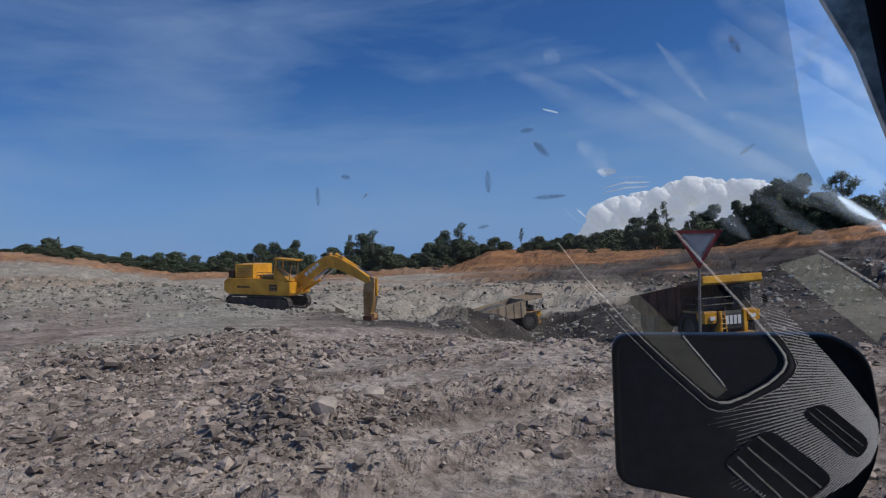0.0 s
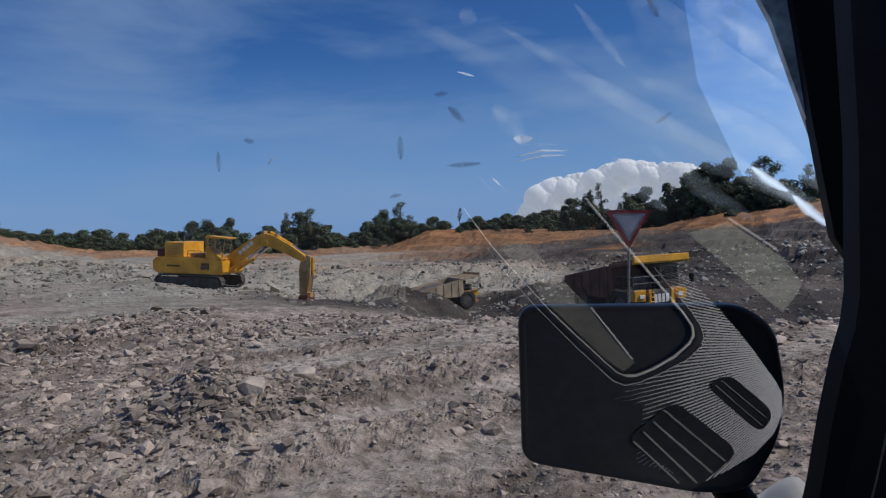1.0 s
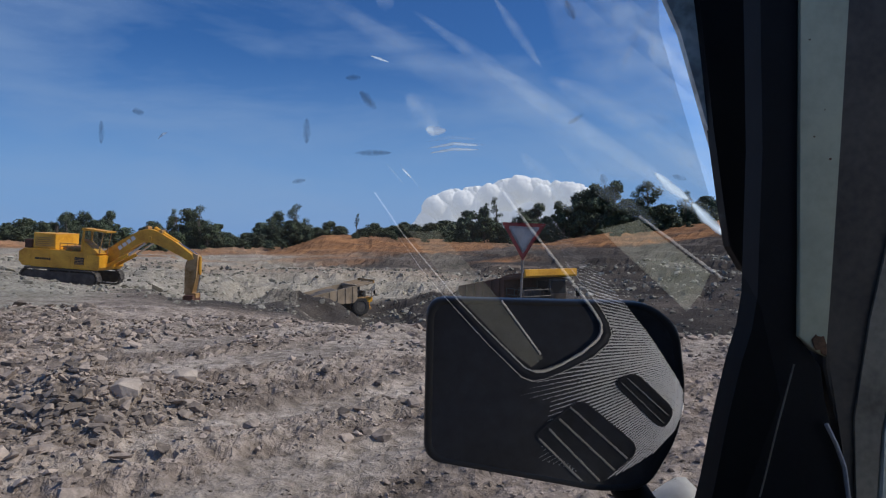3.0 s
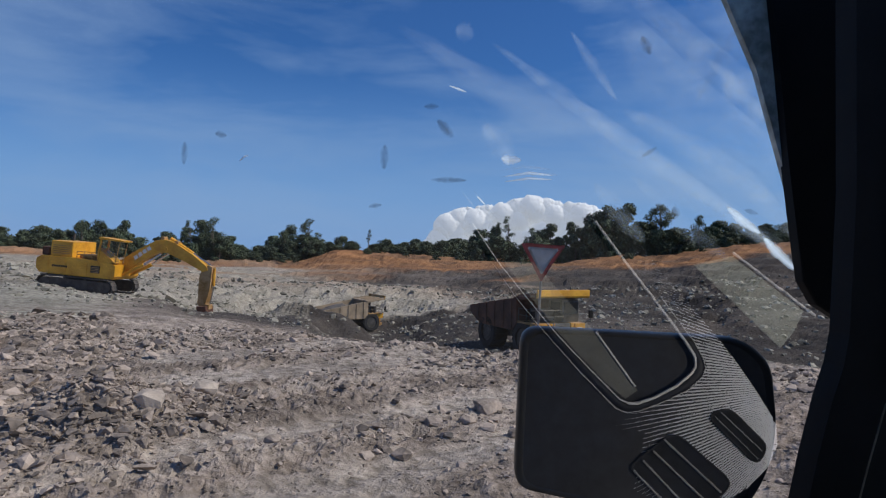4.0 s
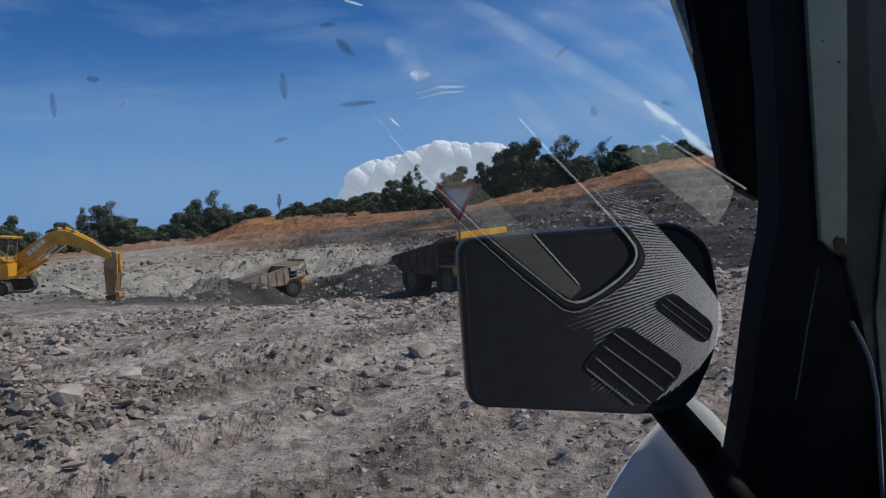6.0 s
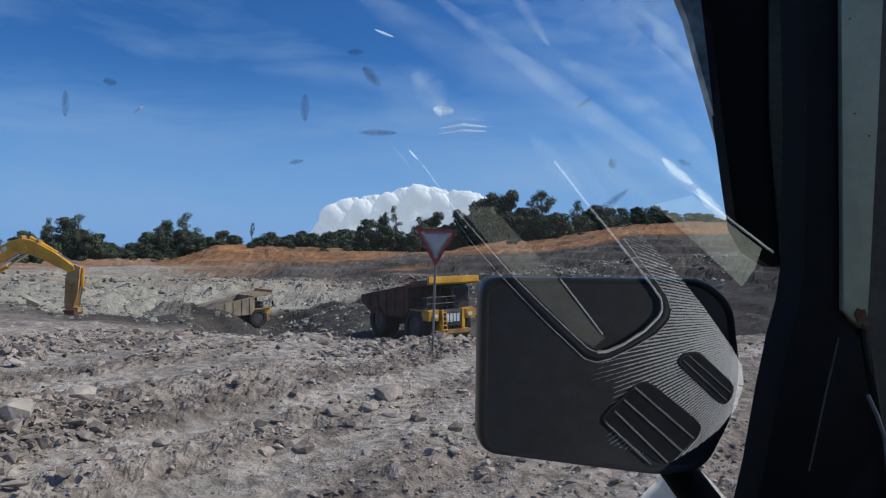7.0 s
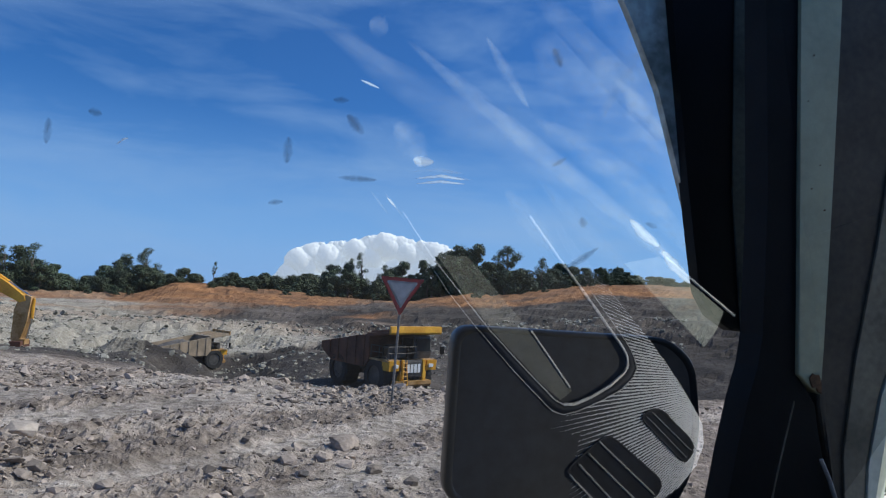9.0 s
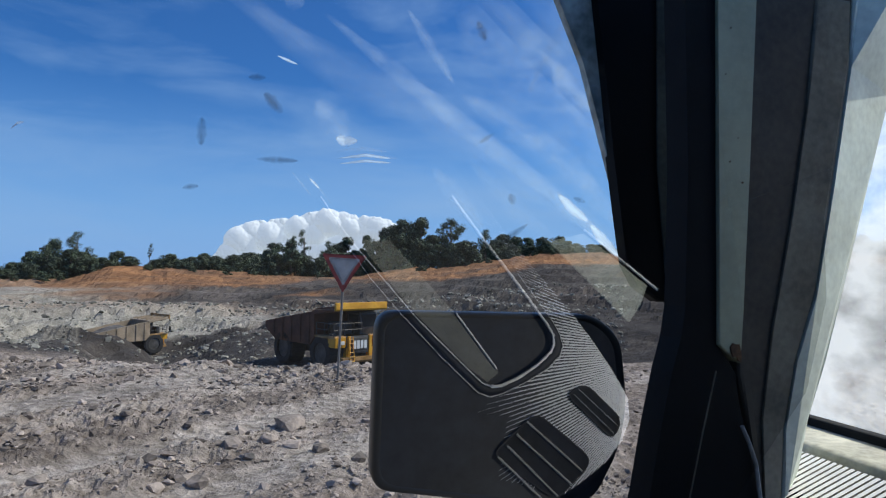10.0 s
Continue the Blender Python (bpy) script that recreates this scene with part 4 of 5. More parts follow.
    part("air_cleaner", rod(bmesh.new(), (3.3, -1.5, 2.5), (3.3, -1.5, 3.35), .3, n=14), M_STEEL, t)
    part("cabinet", box(bmesh.new(), 2.2, 3.2, -1.2, .2, 2.5, 3.4, .05), M_STEEL, t)
    hood = prism(bmesh.new(), [(2.4, 1.3), (4.2, 1.3), (4.35, 1.6), (4.25, 2.5), (2.4, 2.5)], -1.15, 1.15, .05)
    h = part("engine_hood", hood, M_STEEL, t)
    for y in (-.92, .92):
        part("hood_post", box(bmesh.new(), 4.28, 4.44, y - .12, y + .12, 1.2, 2.5, .03), M_YELLOW, h)
    part("radiator_grille", box(bmesh.new(), 4.30, 4.42, -.72, .72, 1.30, 2.38, .02), M_STEEL, h, "dark radiator grille with number board")
    for i in range(7):
        part("grille_bar", box(bmesh.new(), 4.425, 4.45, -.68, .68, 1.36 + .14 * i, 1.40 + .14 * i), M_BLACK, h)
    if number:
        for i in range(4):
            part("number_bar", box(bmesh.new(), 4.455, 4.47, -.60 + .31 * i, -.37 + .31 * i, 1.62, 2.20), M_WHITE, h, "white bar in place of a number")
    for s in (-1, 1):
        part("side_box", prism(bmesh.new(), [(3.5, 1.75), (4.35, 1.75), (4.4, 2.45), (3.5, 2.45)], *sorted((s * 1.2, s * 2.1)), .04), M_YELLOW, t)
        part("headlight", box(bmesh.new(), 4.40, 4.46, *sorted((s * 1.35, s * 1.75)), 1.95, 2.2, .02), M_WHITE, t)
        part("front_strut", prism(bmesh.new(), [(3.9, .75), (4.3, .75), (4.42, 1.7), (4.1, 1.75)], *sorted((s * .85, s * 1.15)), .03), M_YELLOW, t)
        ml = bmesh.new()
        rod(ml, (4.3, s * 2.1, 2.5), (4.45, s * 2.5, 2.75), .04, n=6)
        rod(ml, (4.45, s * 2.5, 2.75), (4.45, s * 2.5, 3.4), .04, n=6)
        part("mirror_arm", ml, M_STEEL, t)
        part("mirror", box(bmesh.new(), 4.38, 4.5, *sorted((s * 2.35, s * 2.68)), 2.85, 3.4, .03), M_MBLACK, t)
    part("bumper", prism(bmesh.new(), [(3.9, .65), (4.45, .65), (4.55, .8), (4.55, 1.05), (3.9, 1.05)], -1.55, 1.55, .04), M_WORN, t)
    rl = bmesh.new()
    for z in (2.95, 3.4):
        rod(rl, (4.2, -2.1, z), (4.2, .35, z), .026, n=6)
        rod(rl, (4.2, -2.1, z), (2.1, -2.1, z), .026, n=6)
    for x, y in ((4.2, -2.1), (4.2, -1.2), (4.2, -.4), (4.2, .35), (3.1, -2.1), (2.1, -2.1)):
        rod(rl, (x, y, 2.45), (x, y, 3.4), .026, n=6)
    part("handrail", rl, M_STEEL, t)
    ld = bmesh.new()
    for y in (-.98, -.62):
        rod(ld, (4.62, y, .7), (4.40, y, 2.5), .035, n=6)
    for i in range(6):
        rod(ld, (4.62 - .036 * i, -.98, .8 + .3 * i), (4.62 - .036 * i, -.62, .8 + .3 * i), .03, n=6)
    part("ladder", ld, M_YELLOW, t)
    return t


def stand(az, r, turn, tip=0.0):
    p = polar(az, r)
    return pose(p.x, p.y, ground_z(p.x, p.y) - 0.03, 0, tip, turn)


dump_truck(stand(4.6, 51, -60), "yellow mine dump truck with rusty brown bed on the haul road", M_BED, M_YELLOW)
dump_truck(stand(-10.6, 93, 38), "dusty tan dump truck low in the pit", M_TAN, M_WORN, False)


# ---- give-way sign ----
def give_way_sign(m):
    t = thing("road_sign", m, "triangular give-way sign with faded red border on a thin steel post", "road sign")
    post = rod(bmesh.new(), (0, 0, -.25), (0, 0, 2.05), .028, n=10)
    part("post", post, M_POST, t)

    def tri(s, zc):
        out = []
        for a in (90 + 180, 90 + 60, 90 - 60):
            cx, cz = s * math.cos(radians(a)) * .94, s * math.sin(radians(a)) * .94
            for d in (-50, -25, 0, 25, 50):
                out.append((cx + .035 * math.cos(radians(a + d)), zc + cz + .035 * math.sin(radians(a + d))))
        return out
    part("plate", prism(bmesh.new(), tri(.54, 2.50), -.030, -.022, .002), M_RED, t, "faded red border plate")
    part("face", prism(bmesh.new(), tri(.37, 2.50), -.036, -.031), M_SIGN, t, "dusty off-white face")
    for z in (2.2, 2.6):
        part("clamp", box(bmesh.new(), -.06, .06, -.022, .035, z - .02, z + .02, .004), M_POST, t)
    part("post_top", rod(bmesh.new(), (0, 0, 2.0), (0, 0, 2.72), .025, n=10), M_POST, t)


sp = polar(5.5, 14.9)
give_way_sign(pose(sp.x, sp.y, ground_z(sp.x, sp.y), 0, 2.0, -4))

# ---- the lorry cab: windscreen, dash, pillar, door, mirror ----
# cab space: x right, y ahead, z over the eye
YB, ZB, RAKE = 1.088, -0.70, 40.0         # foot of the windscreen and its lean
FOOT = 0.183                              # from the foot of the glass to the dash's own zero line
PU = Vector((0, -math.sin(radians(RAKE)), math.cos(radians(RAKE))))


def on_pane(x, s, off=0.0):
    n = Vector((0, -math.cos(radians(RAKE)), -math.sin(radians(RAKE))))
    return Vector((x, YB, EYE + ZB)) + PU * s + n * off


def on_dash(x, s, h=0.0):
    return Vector((x, YB - FOOT - s, EYE + ZB + h))


def slab(name, pts, depth, mat, parent=None, label="", bevel=0.006, smooth=False):
    """A face of 3D points (z over the eye), given depth ahead."""
    bm = bmesh.new()
    a = [bm.verts.new((p[0], p[1], p[2] + EYE)) for p in pts]
    d = Vector(depth) if isinstance(depth, tuple) else Vector((0, depth, 0))
    b = [bm.verts.new(v.co + d) for v in a]
    n = len(a)
    fs = [bm.faces.new(a), bm.faces.new(b[::-1])]
    for i in range(n):
        bm.faces.new((a[i], b[i], b[(i + 1) % n], a[(i + 1) % n]))
    if bevel:
        bmesh.ops.bevel(bm, geom=list(fs[0].edges), offset=bevel, segments=3, affect="EDGES", profile=0.6)
    return part(name, bm, mat, parent, label, smooth)


def fade(ob, f):
    """How thickly a film lies, point by point."""
    layer = ob.data.color_attributes.new("fade", "FLOAT_COLOR", "POINT")
    for v in ob.data.vertices:
        k = f(v)
        layer.data[v.index].color = (k, k, k, 1)


def windscreen():
    bm = bmesh.new()
    bm.faces.new([bm.verts.new(on_pane(x, s)) for x, s in ((-1.75, -0.02), (0.58, -0.02), (0.57, 0.377), (0.54, 0.688), (0.47, 0.847), (0.40, 0.953), (0.305, 1.15), (0.235, 1.454), (0.20, 1.65), (-1.75, 1.65))])
    ob = part("window_1", bm, M_PANE)
    ob.visible_shadow = False
    return tagged(ob, "dirty smeared windscreen glass with faint dash reflections", "windscreen", kind="structure")


windscreen()


def rounded(pts, rad, n=5):
    """A closed outline with its corners rounded."""
    out = []
    k = len(pts)
    for i in range(k):
        p, a, b = Vector(pts[i]), Vector(pts[i - 1]), Vector(pts[(i + 1) % k])
        r = min(rad, (a - p).length * .45, (b - p).length * .45)
        u, v = p + (a - p).normalized() * r, p + (b - p).normalized() * r
        for j in range(n + 1):
            t = j / n
            out.append(tuple(u * (1 - t) ** 2 + p * 2 * t * (1 - t) + v * t * t))
    return out


def inside(p, poly):
    c, n = False, len(poly)
    for i in range(n):
        (x0, y0), (x1, y1) = poly[i - 1], poly[i]
        if (y0 > p[1]) != (y1 > p[1]) and p[0] < (x1 - x0) * (p[1] - y0) / (y1 - y0) + x0:
            c = not c
    return c


SMALL_VENT = rounded([(.459, .252), (.502, .272), (.578, .198), (.553, .161)], .022)
BIG_VENT = rounded([(.393, .220), (.508, .124), (.426, .055), (.298, .144)], .026)
LOOP_OUT = [(.251, .648), (.313, .568), (.369, .494), (.414, .432), (.439, .398), (.454, .370), (.459, .348), (.452, .329), (.424, .303), (.376, .278), (.328, .258), (.300, .252), (.277, .260), (.244, .292), (.206, .329), (.151, .388), (.118, .424), (.068, .483), (.024, .547), (-.033, .636)]
LOOP_IN = [(.233, .647), (.295, .561), (.351, .488), (.393, .431), (.421, .392), (.434, .370), (.434, .351), (.426, .337), (.395, .311), (.353, .287), (.320, .274), (.301, .274), (.284, .281), (.256, .308), (.196, .367), (.154, .410), (.110, .462), (.068, .512), (.035, .550), (-.025, .636)]
EDGE = [(.373, .016), (.438, .063), (.485, .085), (.540, .120), (.579, .162), (.597, .200), (.598, .238), (.585, .265), (.558, .310), (.529, .354), (.496, .399), (.446, .461), (.378, .540), (.298, .650)]


def dashboard():
    t = thing("dashboard", Matrix(), "grey ribbed plastic dashboard with defroster vents under the windscreen", "dashboard")
    # dark base panel, its near-black colour also paints the grooves' shade
    bm = bmesh.new()
    out = [(-1.75, -.15), (.30, -.15), *EDGE, (.24, .72), (-1.75, .72)]
    a = [bm.verts.new(on_dash(x, s, -.012)) for x, s in out]
    b = [bm.verts.new(on_dash(x, s, -.10)) for x, s in out]
    bm.faces.new(a)
    bm.faces.new(b[::-1])
    for i in range(len(a)):
        bm.faces.new((a[i], b[i], b[(i + 1) % len(a)], a[(i + 1) % len(a)]))
    part("base_panel", bm, M_DASHD, t, "dark grey plastic, near black for the shaded grooves")
    # ribbed top: fine ridges that fan out towards the screen's foot
    region = [(.27, .22), (.335, .215), (.31, .10), (.405, .072), *EDGE[1:], (.29, .62), (.462, .352), (.30, .245)]
    V, Fc = [], []
    for row in range(-30, 128):
        c = row * .0052
        k = min(1.25, max(-.40, 1.05 - 4.0 * (c - .07)))
        run = []
        for i in range(240):
            x = .25 + i * .0015
            p = (x, c + (x - .5) * k)
            ok = inside(p, region) and not inside(p, LOOP_OUT) and not inside(p, BIG_VENT) and not inside(p, SMALL_VENT)
            if ok:
                run.append(p)
            if (not ok or i == 239) and run:
                if len(run) > 3:
                    o = len(V)
                    run = run[::6] + ([run[-1]] if (len(run) - 1) % 6 else [])
                    for q in run:
                        # ribs narrow leftwards and backwards to imitate a fade into shade
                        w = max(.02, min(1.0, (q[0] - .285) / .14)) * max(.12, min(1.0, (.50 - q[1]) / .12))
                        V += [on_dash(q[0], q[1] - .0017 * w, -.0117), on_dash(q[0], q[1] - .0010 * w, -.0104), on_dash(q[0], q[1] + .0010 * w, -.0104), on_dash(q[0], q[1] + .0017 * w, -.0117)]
                    for j in range(len(run) - 1):
                        for e in (0, 1, 2):
                            Fc.append((o + 4 * j + e, o + 4 * j + 4 + e, o + 4 * j + 5 + e, o + 4 * j + 1 + e))
                run = []
    ribs = link_mesh("ribbed_top", V, Fc, M_DASH, t, "fine parallel ridges in grey plastic, painted near white as sunlit")
    ribs["kind"] = "stuff"
    # raised rim round the recess
    rim = bmesh.new()
    n = len(LOOP_OUT)
    rings = []
    for j, (f, h) in enumerate(((0, -.010), (.15, -.004), (.5, -.002), (.85, -.004), (1, -.010))):
        rings.append([rim.verts.new(on_dash(LOOP_OUT[i][0] * (1 - f) + LOOP_IN[i][0] * f, LOOP_OUT[i][1] * (1 - f) + LOOP_IN[i][1] * f, h)) for i in range(n)])
    for j in range(4):
        for i in range(n - 1):
            rim.faces.new((rings[j][i], rings[j][i + 1], rings[j + 1][i + 1], rings[j + 1][i]))
    part("recess_rim", rim, M_DASHD, t, "smooth dark rim", smooth=True)
    # thin white rods added to draw the highlight along the rim
    lip = bmesh.new()
    li = [(.9 * LOOP_IN[i][0] + .1 * LOOP_OUT[i][0], .9 * LOOP_IN[i][1] + .1 * LOOP_OUT[i][1]) for i in range(n)]
    for i in range(0, 19):
        r = .0032 if i < 11 else .0014
        rod(lip, on_dash(*li[i], -.002), on_dash(*li[i + 1], -.002), r, n=6)
    for i in range(2, 18):
        rod(lip, on_dash(*LOOP_OUT[i], -.008), on_dash(*LOOP_OUT[i + 1], -.008), .0010, n=5)
    part("rim_bead", lip, M_WHITE, t, "thin white line painting the rim's highlight")
    part("recess_floor", slab_dash([(.043, .556), (.108, .556), (.237, .412), (.321, .298), (.297, .280), (.262, .306), (.154, .416)], -.010), M_STRIP, t, "light grey strip in the recess")
    part("recess_edge", rod(bmesh.new(), on_dash(.237, .414, -.008), on_dash(.316, .305, -.008), .0022, n=6), M_WHITE, t, "pale edge of the strip")
    part("side_shelf", slab_dash([(.440, .561), (.610, .394), (.640, .430), (.660, .471), (.520, .581)], -.006), M_LEDGE, t, "pale grey-green shelf beside the ribbed panel")
    be = bmesh.new()
    for a, b in (((.520, .588), (.664, .475)), ((.664, .475), (.681, .462))):
        rod(be, on_dash(*a, -.002), on_dash(*b, -.002), .003, n=6)
    part("shelf_bead", be, M_WHITE, t, "white bead along the shelf edge")
    # vents: dark wells with slats
    for name, poly, slats in (("vent", BIG_VENT, 4), ("vent", SMALL_VENT, 2)):
        well = part(name, slab_dash(poly, -.007), M_RUBBER, t, "black defroster vent")
        fr = bmesh.new()
        for i in range(len(poly)):
            rod(fr, on_dash(*poly[i - 1], -.008), on_dash(*poly[i], -.008), .0022, n=6)
        part("vent_frame", fr, M_DASHD, well)
        lines = ([((.372, .203), (.481, .106)), ((.350, .180), (.456, .083)), ((.330, .160), (.426, .063)), ((.310, .141), (.392, .062))] if slats == 4
                 else [((.486, .261), (.564, .189)), ((.474, .252), (.555, .174))])
        for a, b in lines:
            bm = rod(bmesh.new(), on_dash(*a, -.004), on_dash(*b, -.004), .0024 if slats == 4 else .0010, n=6)
            part("vent_slat", bm, M_TRIM, well)
    return t


def slab_dash(poly, h, depth=.004):
    bm = bmesh.new()
    a = [bm.verts.new(on_dash(x, s, h)) for x, s in poly]
    b = [bm.verts.new(on_dash(x, s, h - depth)) for x, s in poly]
    bm.faces.new(a)
    bm.faces.new(b[::-1])
    for i in range(len(a)):
        bm.faces.new((a[i], b[i], b[(i + 1) % len(a)], a[(i + 1) % len(a)]))
    return bm


dashboard()


def wing_mirror():
    t = thing("wing_mirror", Matrix(), "black plastic wing mirror on an arm outside the windscreen", "mirror")
    Y = 1.20
    out = rounded([(.084, -.110), (.540, -.118), (.600, -.166), (.616, -.300), (.600, -.396), (.540, -.503), (.446, -.510), (.078, -.448)], .040, 7)
    bm = bmesh.new()
    n = len(out)
    c = Vector((.34, -.30))
    prof = ((.93, .012), (.975, .0), (1.0, .012), (1.0, .05), (.93, .10), (.7, .125))
    rings = [[bm.verts.new((c.x + (x - c.x) * k, Y + dy, EYE + c.y + (z - c.y) * k)) for x, z in out] for k, dy in prof]
    for r0, r1 in zip(rings, rings[1:]):
        for i in range(n):
            bm.faces.new((r0[i], r0[(i + 1) % n], r1[(i + 1) % n], r1[i]))
    bm.faces.new(rings[-1])
    part("housing", bm, M_MIRROR, t, smooth=True)
    g = bmesh.new()
    g.faces.new([g.verts.new((c.x + (x - c.x) * .945, Y + .010, EYE + c.y + (z - c.y) * .945)) for x, z in out])
    part("mirror_glass", g, M_MGLASS, t, "dark unlit mirror surface")
    arm = bmesh.new()
    pts = [(.43, 1.27, -.44), (.50, 1.28, -.50), (.58, 1.24, -.62), (.66, 1.16, -.80)]
    for a, b in zip(pts, pts[1:]):
        rod(arm, (a[0], a[1], a[2] + EYE), (b[0], b[1], b[2] + EYE), .036, .04, n=12)
    part("arm", arm, M_MBLACK, t, smooth=True)
    return t


wing_mirror()


def fender():
    """White body panel below the windscreen corner."""
    bm = bmesh.new()
    grid = []
    for i in range(25):
        u = i / 24
        row = []
        for j in range(9):
            v = j / 8
            x = .52 + .64 * u
            hump = -.690 - 1.6 * max(0, .80 - x) ** 1.4 if x < .80 else -.690 - .15 * min(1, (x - .80) / .09) ** 2
            row.append(bm.verts.new((x, 1.80 - .34 * v, EYE + hump - .16 * v ** 2.2)))
        grid.append(row)
    for i in range(24):
        for j in range(8):
            bm.faces.new((grid[i][j], grid[i + 1][j], grid[i + 1][j + 1], grid[i][j + 1]))
    bmesh.ops.solidify(bm, geom=bm.faces[:], thickness=.012)
    return tagged(part("body_panel", bm, M_WHITE, smooth=True), "white painted lorry body panel below the windscreen corner", "body panel")


fender()


def cab_pillar():
    """Right-hand pillar with its pad, seals and trims."""
    t = thing("cab_pillar", Matrix(), "dark windscreen pillar with worn grey-green strip and stained trim", "pillar")
    y = 1.22

    def face(pts, k=1.0, gap=0.0):
        """Points (x, z) of the pillar's face; k sets them further out along the same lines from the seat."""
        ks = k if isinstance(k, list) else [k] * len(pts)
        ks = [min(q, 1.52 / (px + .12)) if q < 1.2 else q for q, (px, _) in zip(ks, pts)]
        return [(-.12 + (px + .12) * q, -.06 + (y + .06) * q - gap, -.022 + (pz + .022) * q) for (px, pz), q in zip(pts, ks)]

    slab("screen_gasket", face([(.365, .715), (.448, .551), (.512, .410), (.576, .195), (.614, .065), (.68, .065), (.66, .244), (.63, .438), (.60, .559), (.56, .727)], 1.38), .03, M_GASKET, t, "rubber gasket along the glass edge, its reflections painted grey", .004)
    slab("pillar_pad", face([(.510, .829), (.545, .538), (.565, .386), (.585, .222), (.608, .068), (.622, -.015), (.650, -.062), (.698, -.092), (.790, -.098), (.790, .198), (.790, .572), (.790, .885)], 1.35), .05, M_MBLACK, t, "black padded cover with rounded lower end", .012)
    slab("pad_fold", face([(.678, .874), (.734, .884), (.740, .570), (.758, -.074), (.715, -.084), (.688, .194)], 1.35, .006), .01, M_FOLD, t, "soft grey-green fold in the cover", .003)
    slab("door_seal", face([(.746, .885), (.828, .900), (.830, .581), (.834, .202), (.834, -.185), (.869, -.215), (.894, -.251), (.905, -.374), (.940, -.444), (.952, -.528), (.956, -.80), (.61, -.80), (.678, -.509), (.704, -.364), (.730, -.244), (.751, -.172), (.761, -.104), (.766, .198), (.754, .572)]), .08, M_RUBBER, t, "black rubber seal", .008)
    slab("painted_strip", face([(.828, .900), (.939, .919), (.931, .592), (.916, .206), (.901, -.123), (.897, -.226), (.872, -.213), (.840, -.185), (.837, .202), (.831, .581)], 1.0, .010), .05, M_CREAM, t, "worn grey-green painted strip", .006)
    slab("rust_patch", face([(.866, -.190), (.874, -.180), (.881, -.186), (.890, -.183), (.8955, -.200), (.896, -.224), (.886, -.219), (.882, -.208), (.874, -.212), (.869, -.202)], 1.0, .013), .01, M_RUST, t, "rust at the strip's lower end", .002)
    slab("inner_trim", face([(.939, .919), (1.293, .980), (1.201, .624), (1.193, .462), (1.145, .179), (1.098, -.072), (1.044, -.226), (1.015, -.378), (1.008, -.532), (1.008, -.80), (.956, -.80), (.952, -.528), (.937, -.412), (.897, -.251), (.901, -.123), (.916, .206), (.931, .592)]), .10, M_BROWN, t, "dark stained trim", .012)
    slab("lower_trim", face([(1.10, .620), (1.198, .620), (1.190, .462), (1.142, .179), (1.095, -.072), (1.041, -.226), (1.012, -.378), (1.005, -.532), (1.005, -.80), (.966, -.80), (.965, -.529), (.958, -.351), (.985, -.149), (1.035, .10), (1.075, .35)], 1.0, .006), .05, M_LOWER, t, "lighter olive lower trim", .008)
    slab("edge_trim", face([(1.293, .980), (1.578, 1.029), (1.397, .647), (1.307, .404), (1.243, .183), (1.178, -.045), (1.123, -.228), (1.076, -.356), (1.046, -.494), (1.015, -.533), (1.009, -.533), (1.016, -.379), (1.046, -.226), (1.100, -.072), (1.147, .179), (1.195, .462), (1.203, .625)], [1.0] + [1.12] * 8 + [1.0] * 8, .010), .06, M_SHELF, t, "pale grey trim along the door window", .012)
    rg = random.Random(3)
    for i in range(5):
        x, z = rg.uniform(.85, .905), rg.uniform(-.14, .52)
        part("stain", rod(bmesh.new(), (x, y - .0125, EYE + z), (x + .0004, y + .01, EYE + z), rg.uniform(.001, .003), n=7), M_RUST, t)
    for name, pts, r, lab in (("seal_bead", [(.899, -.363), (.920, -.405), (.937, -.450), (.949, -.528), (.953, -.80)], .0045, "thin bright bead of the door seal"),
                              ("seal_crease", [(.832, -.241), (.801, -.369), (.777, -.477), (.768, -.515)], .0018, "faint brown crease in the seal")):
        bm = bmesh.new()
        for a, b in zip(pts, pts[1:]):
            rod(bm, (a[0], y - .010, a[1] + EYE), (b[0], y - .010, b[1] + EYE), r, n=6)
        part(name, bm, M_TRIM if r > .003 else M_LOWER, t, lab)
    return t


cab_pillar()


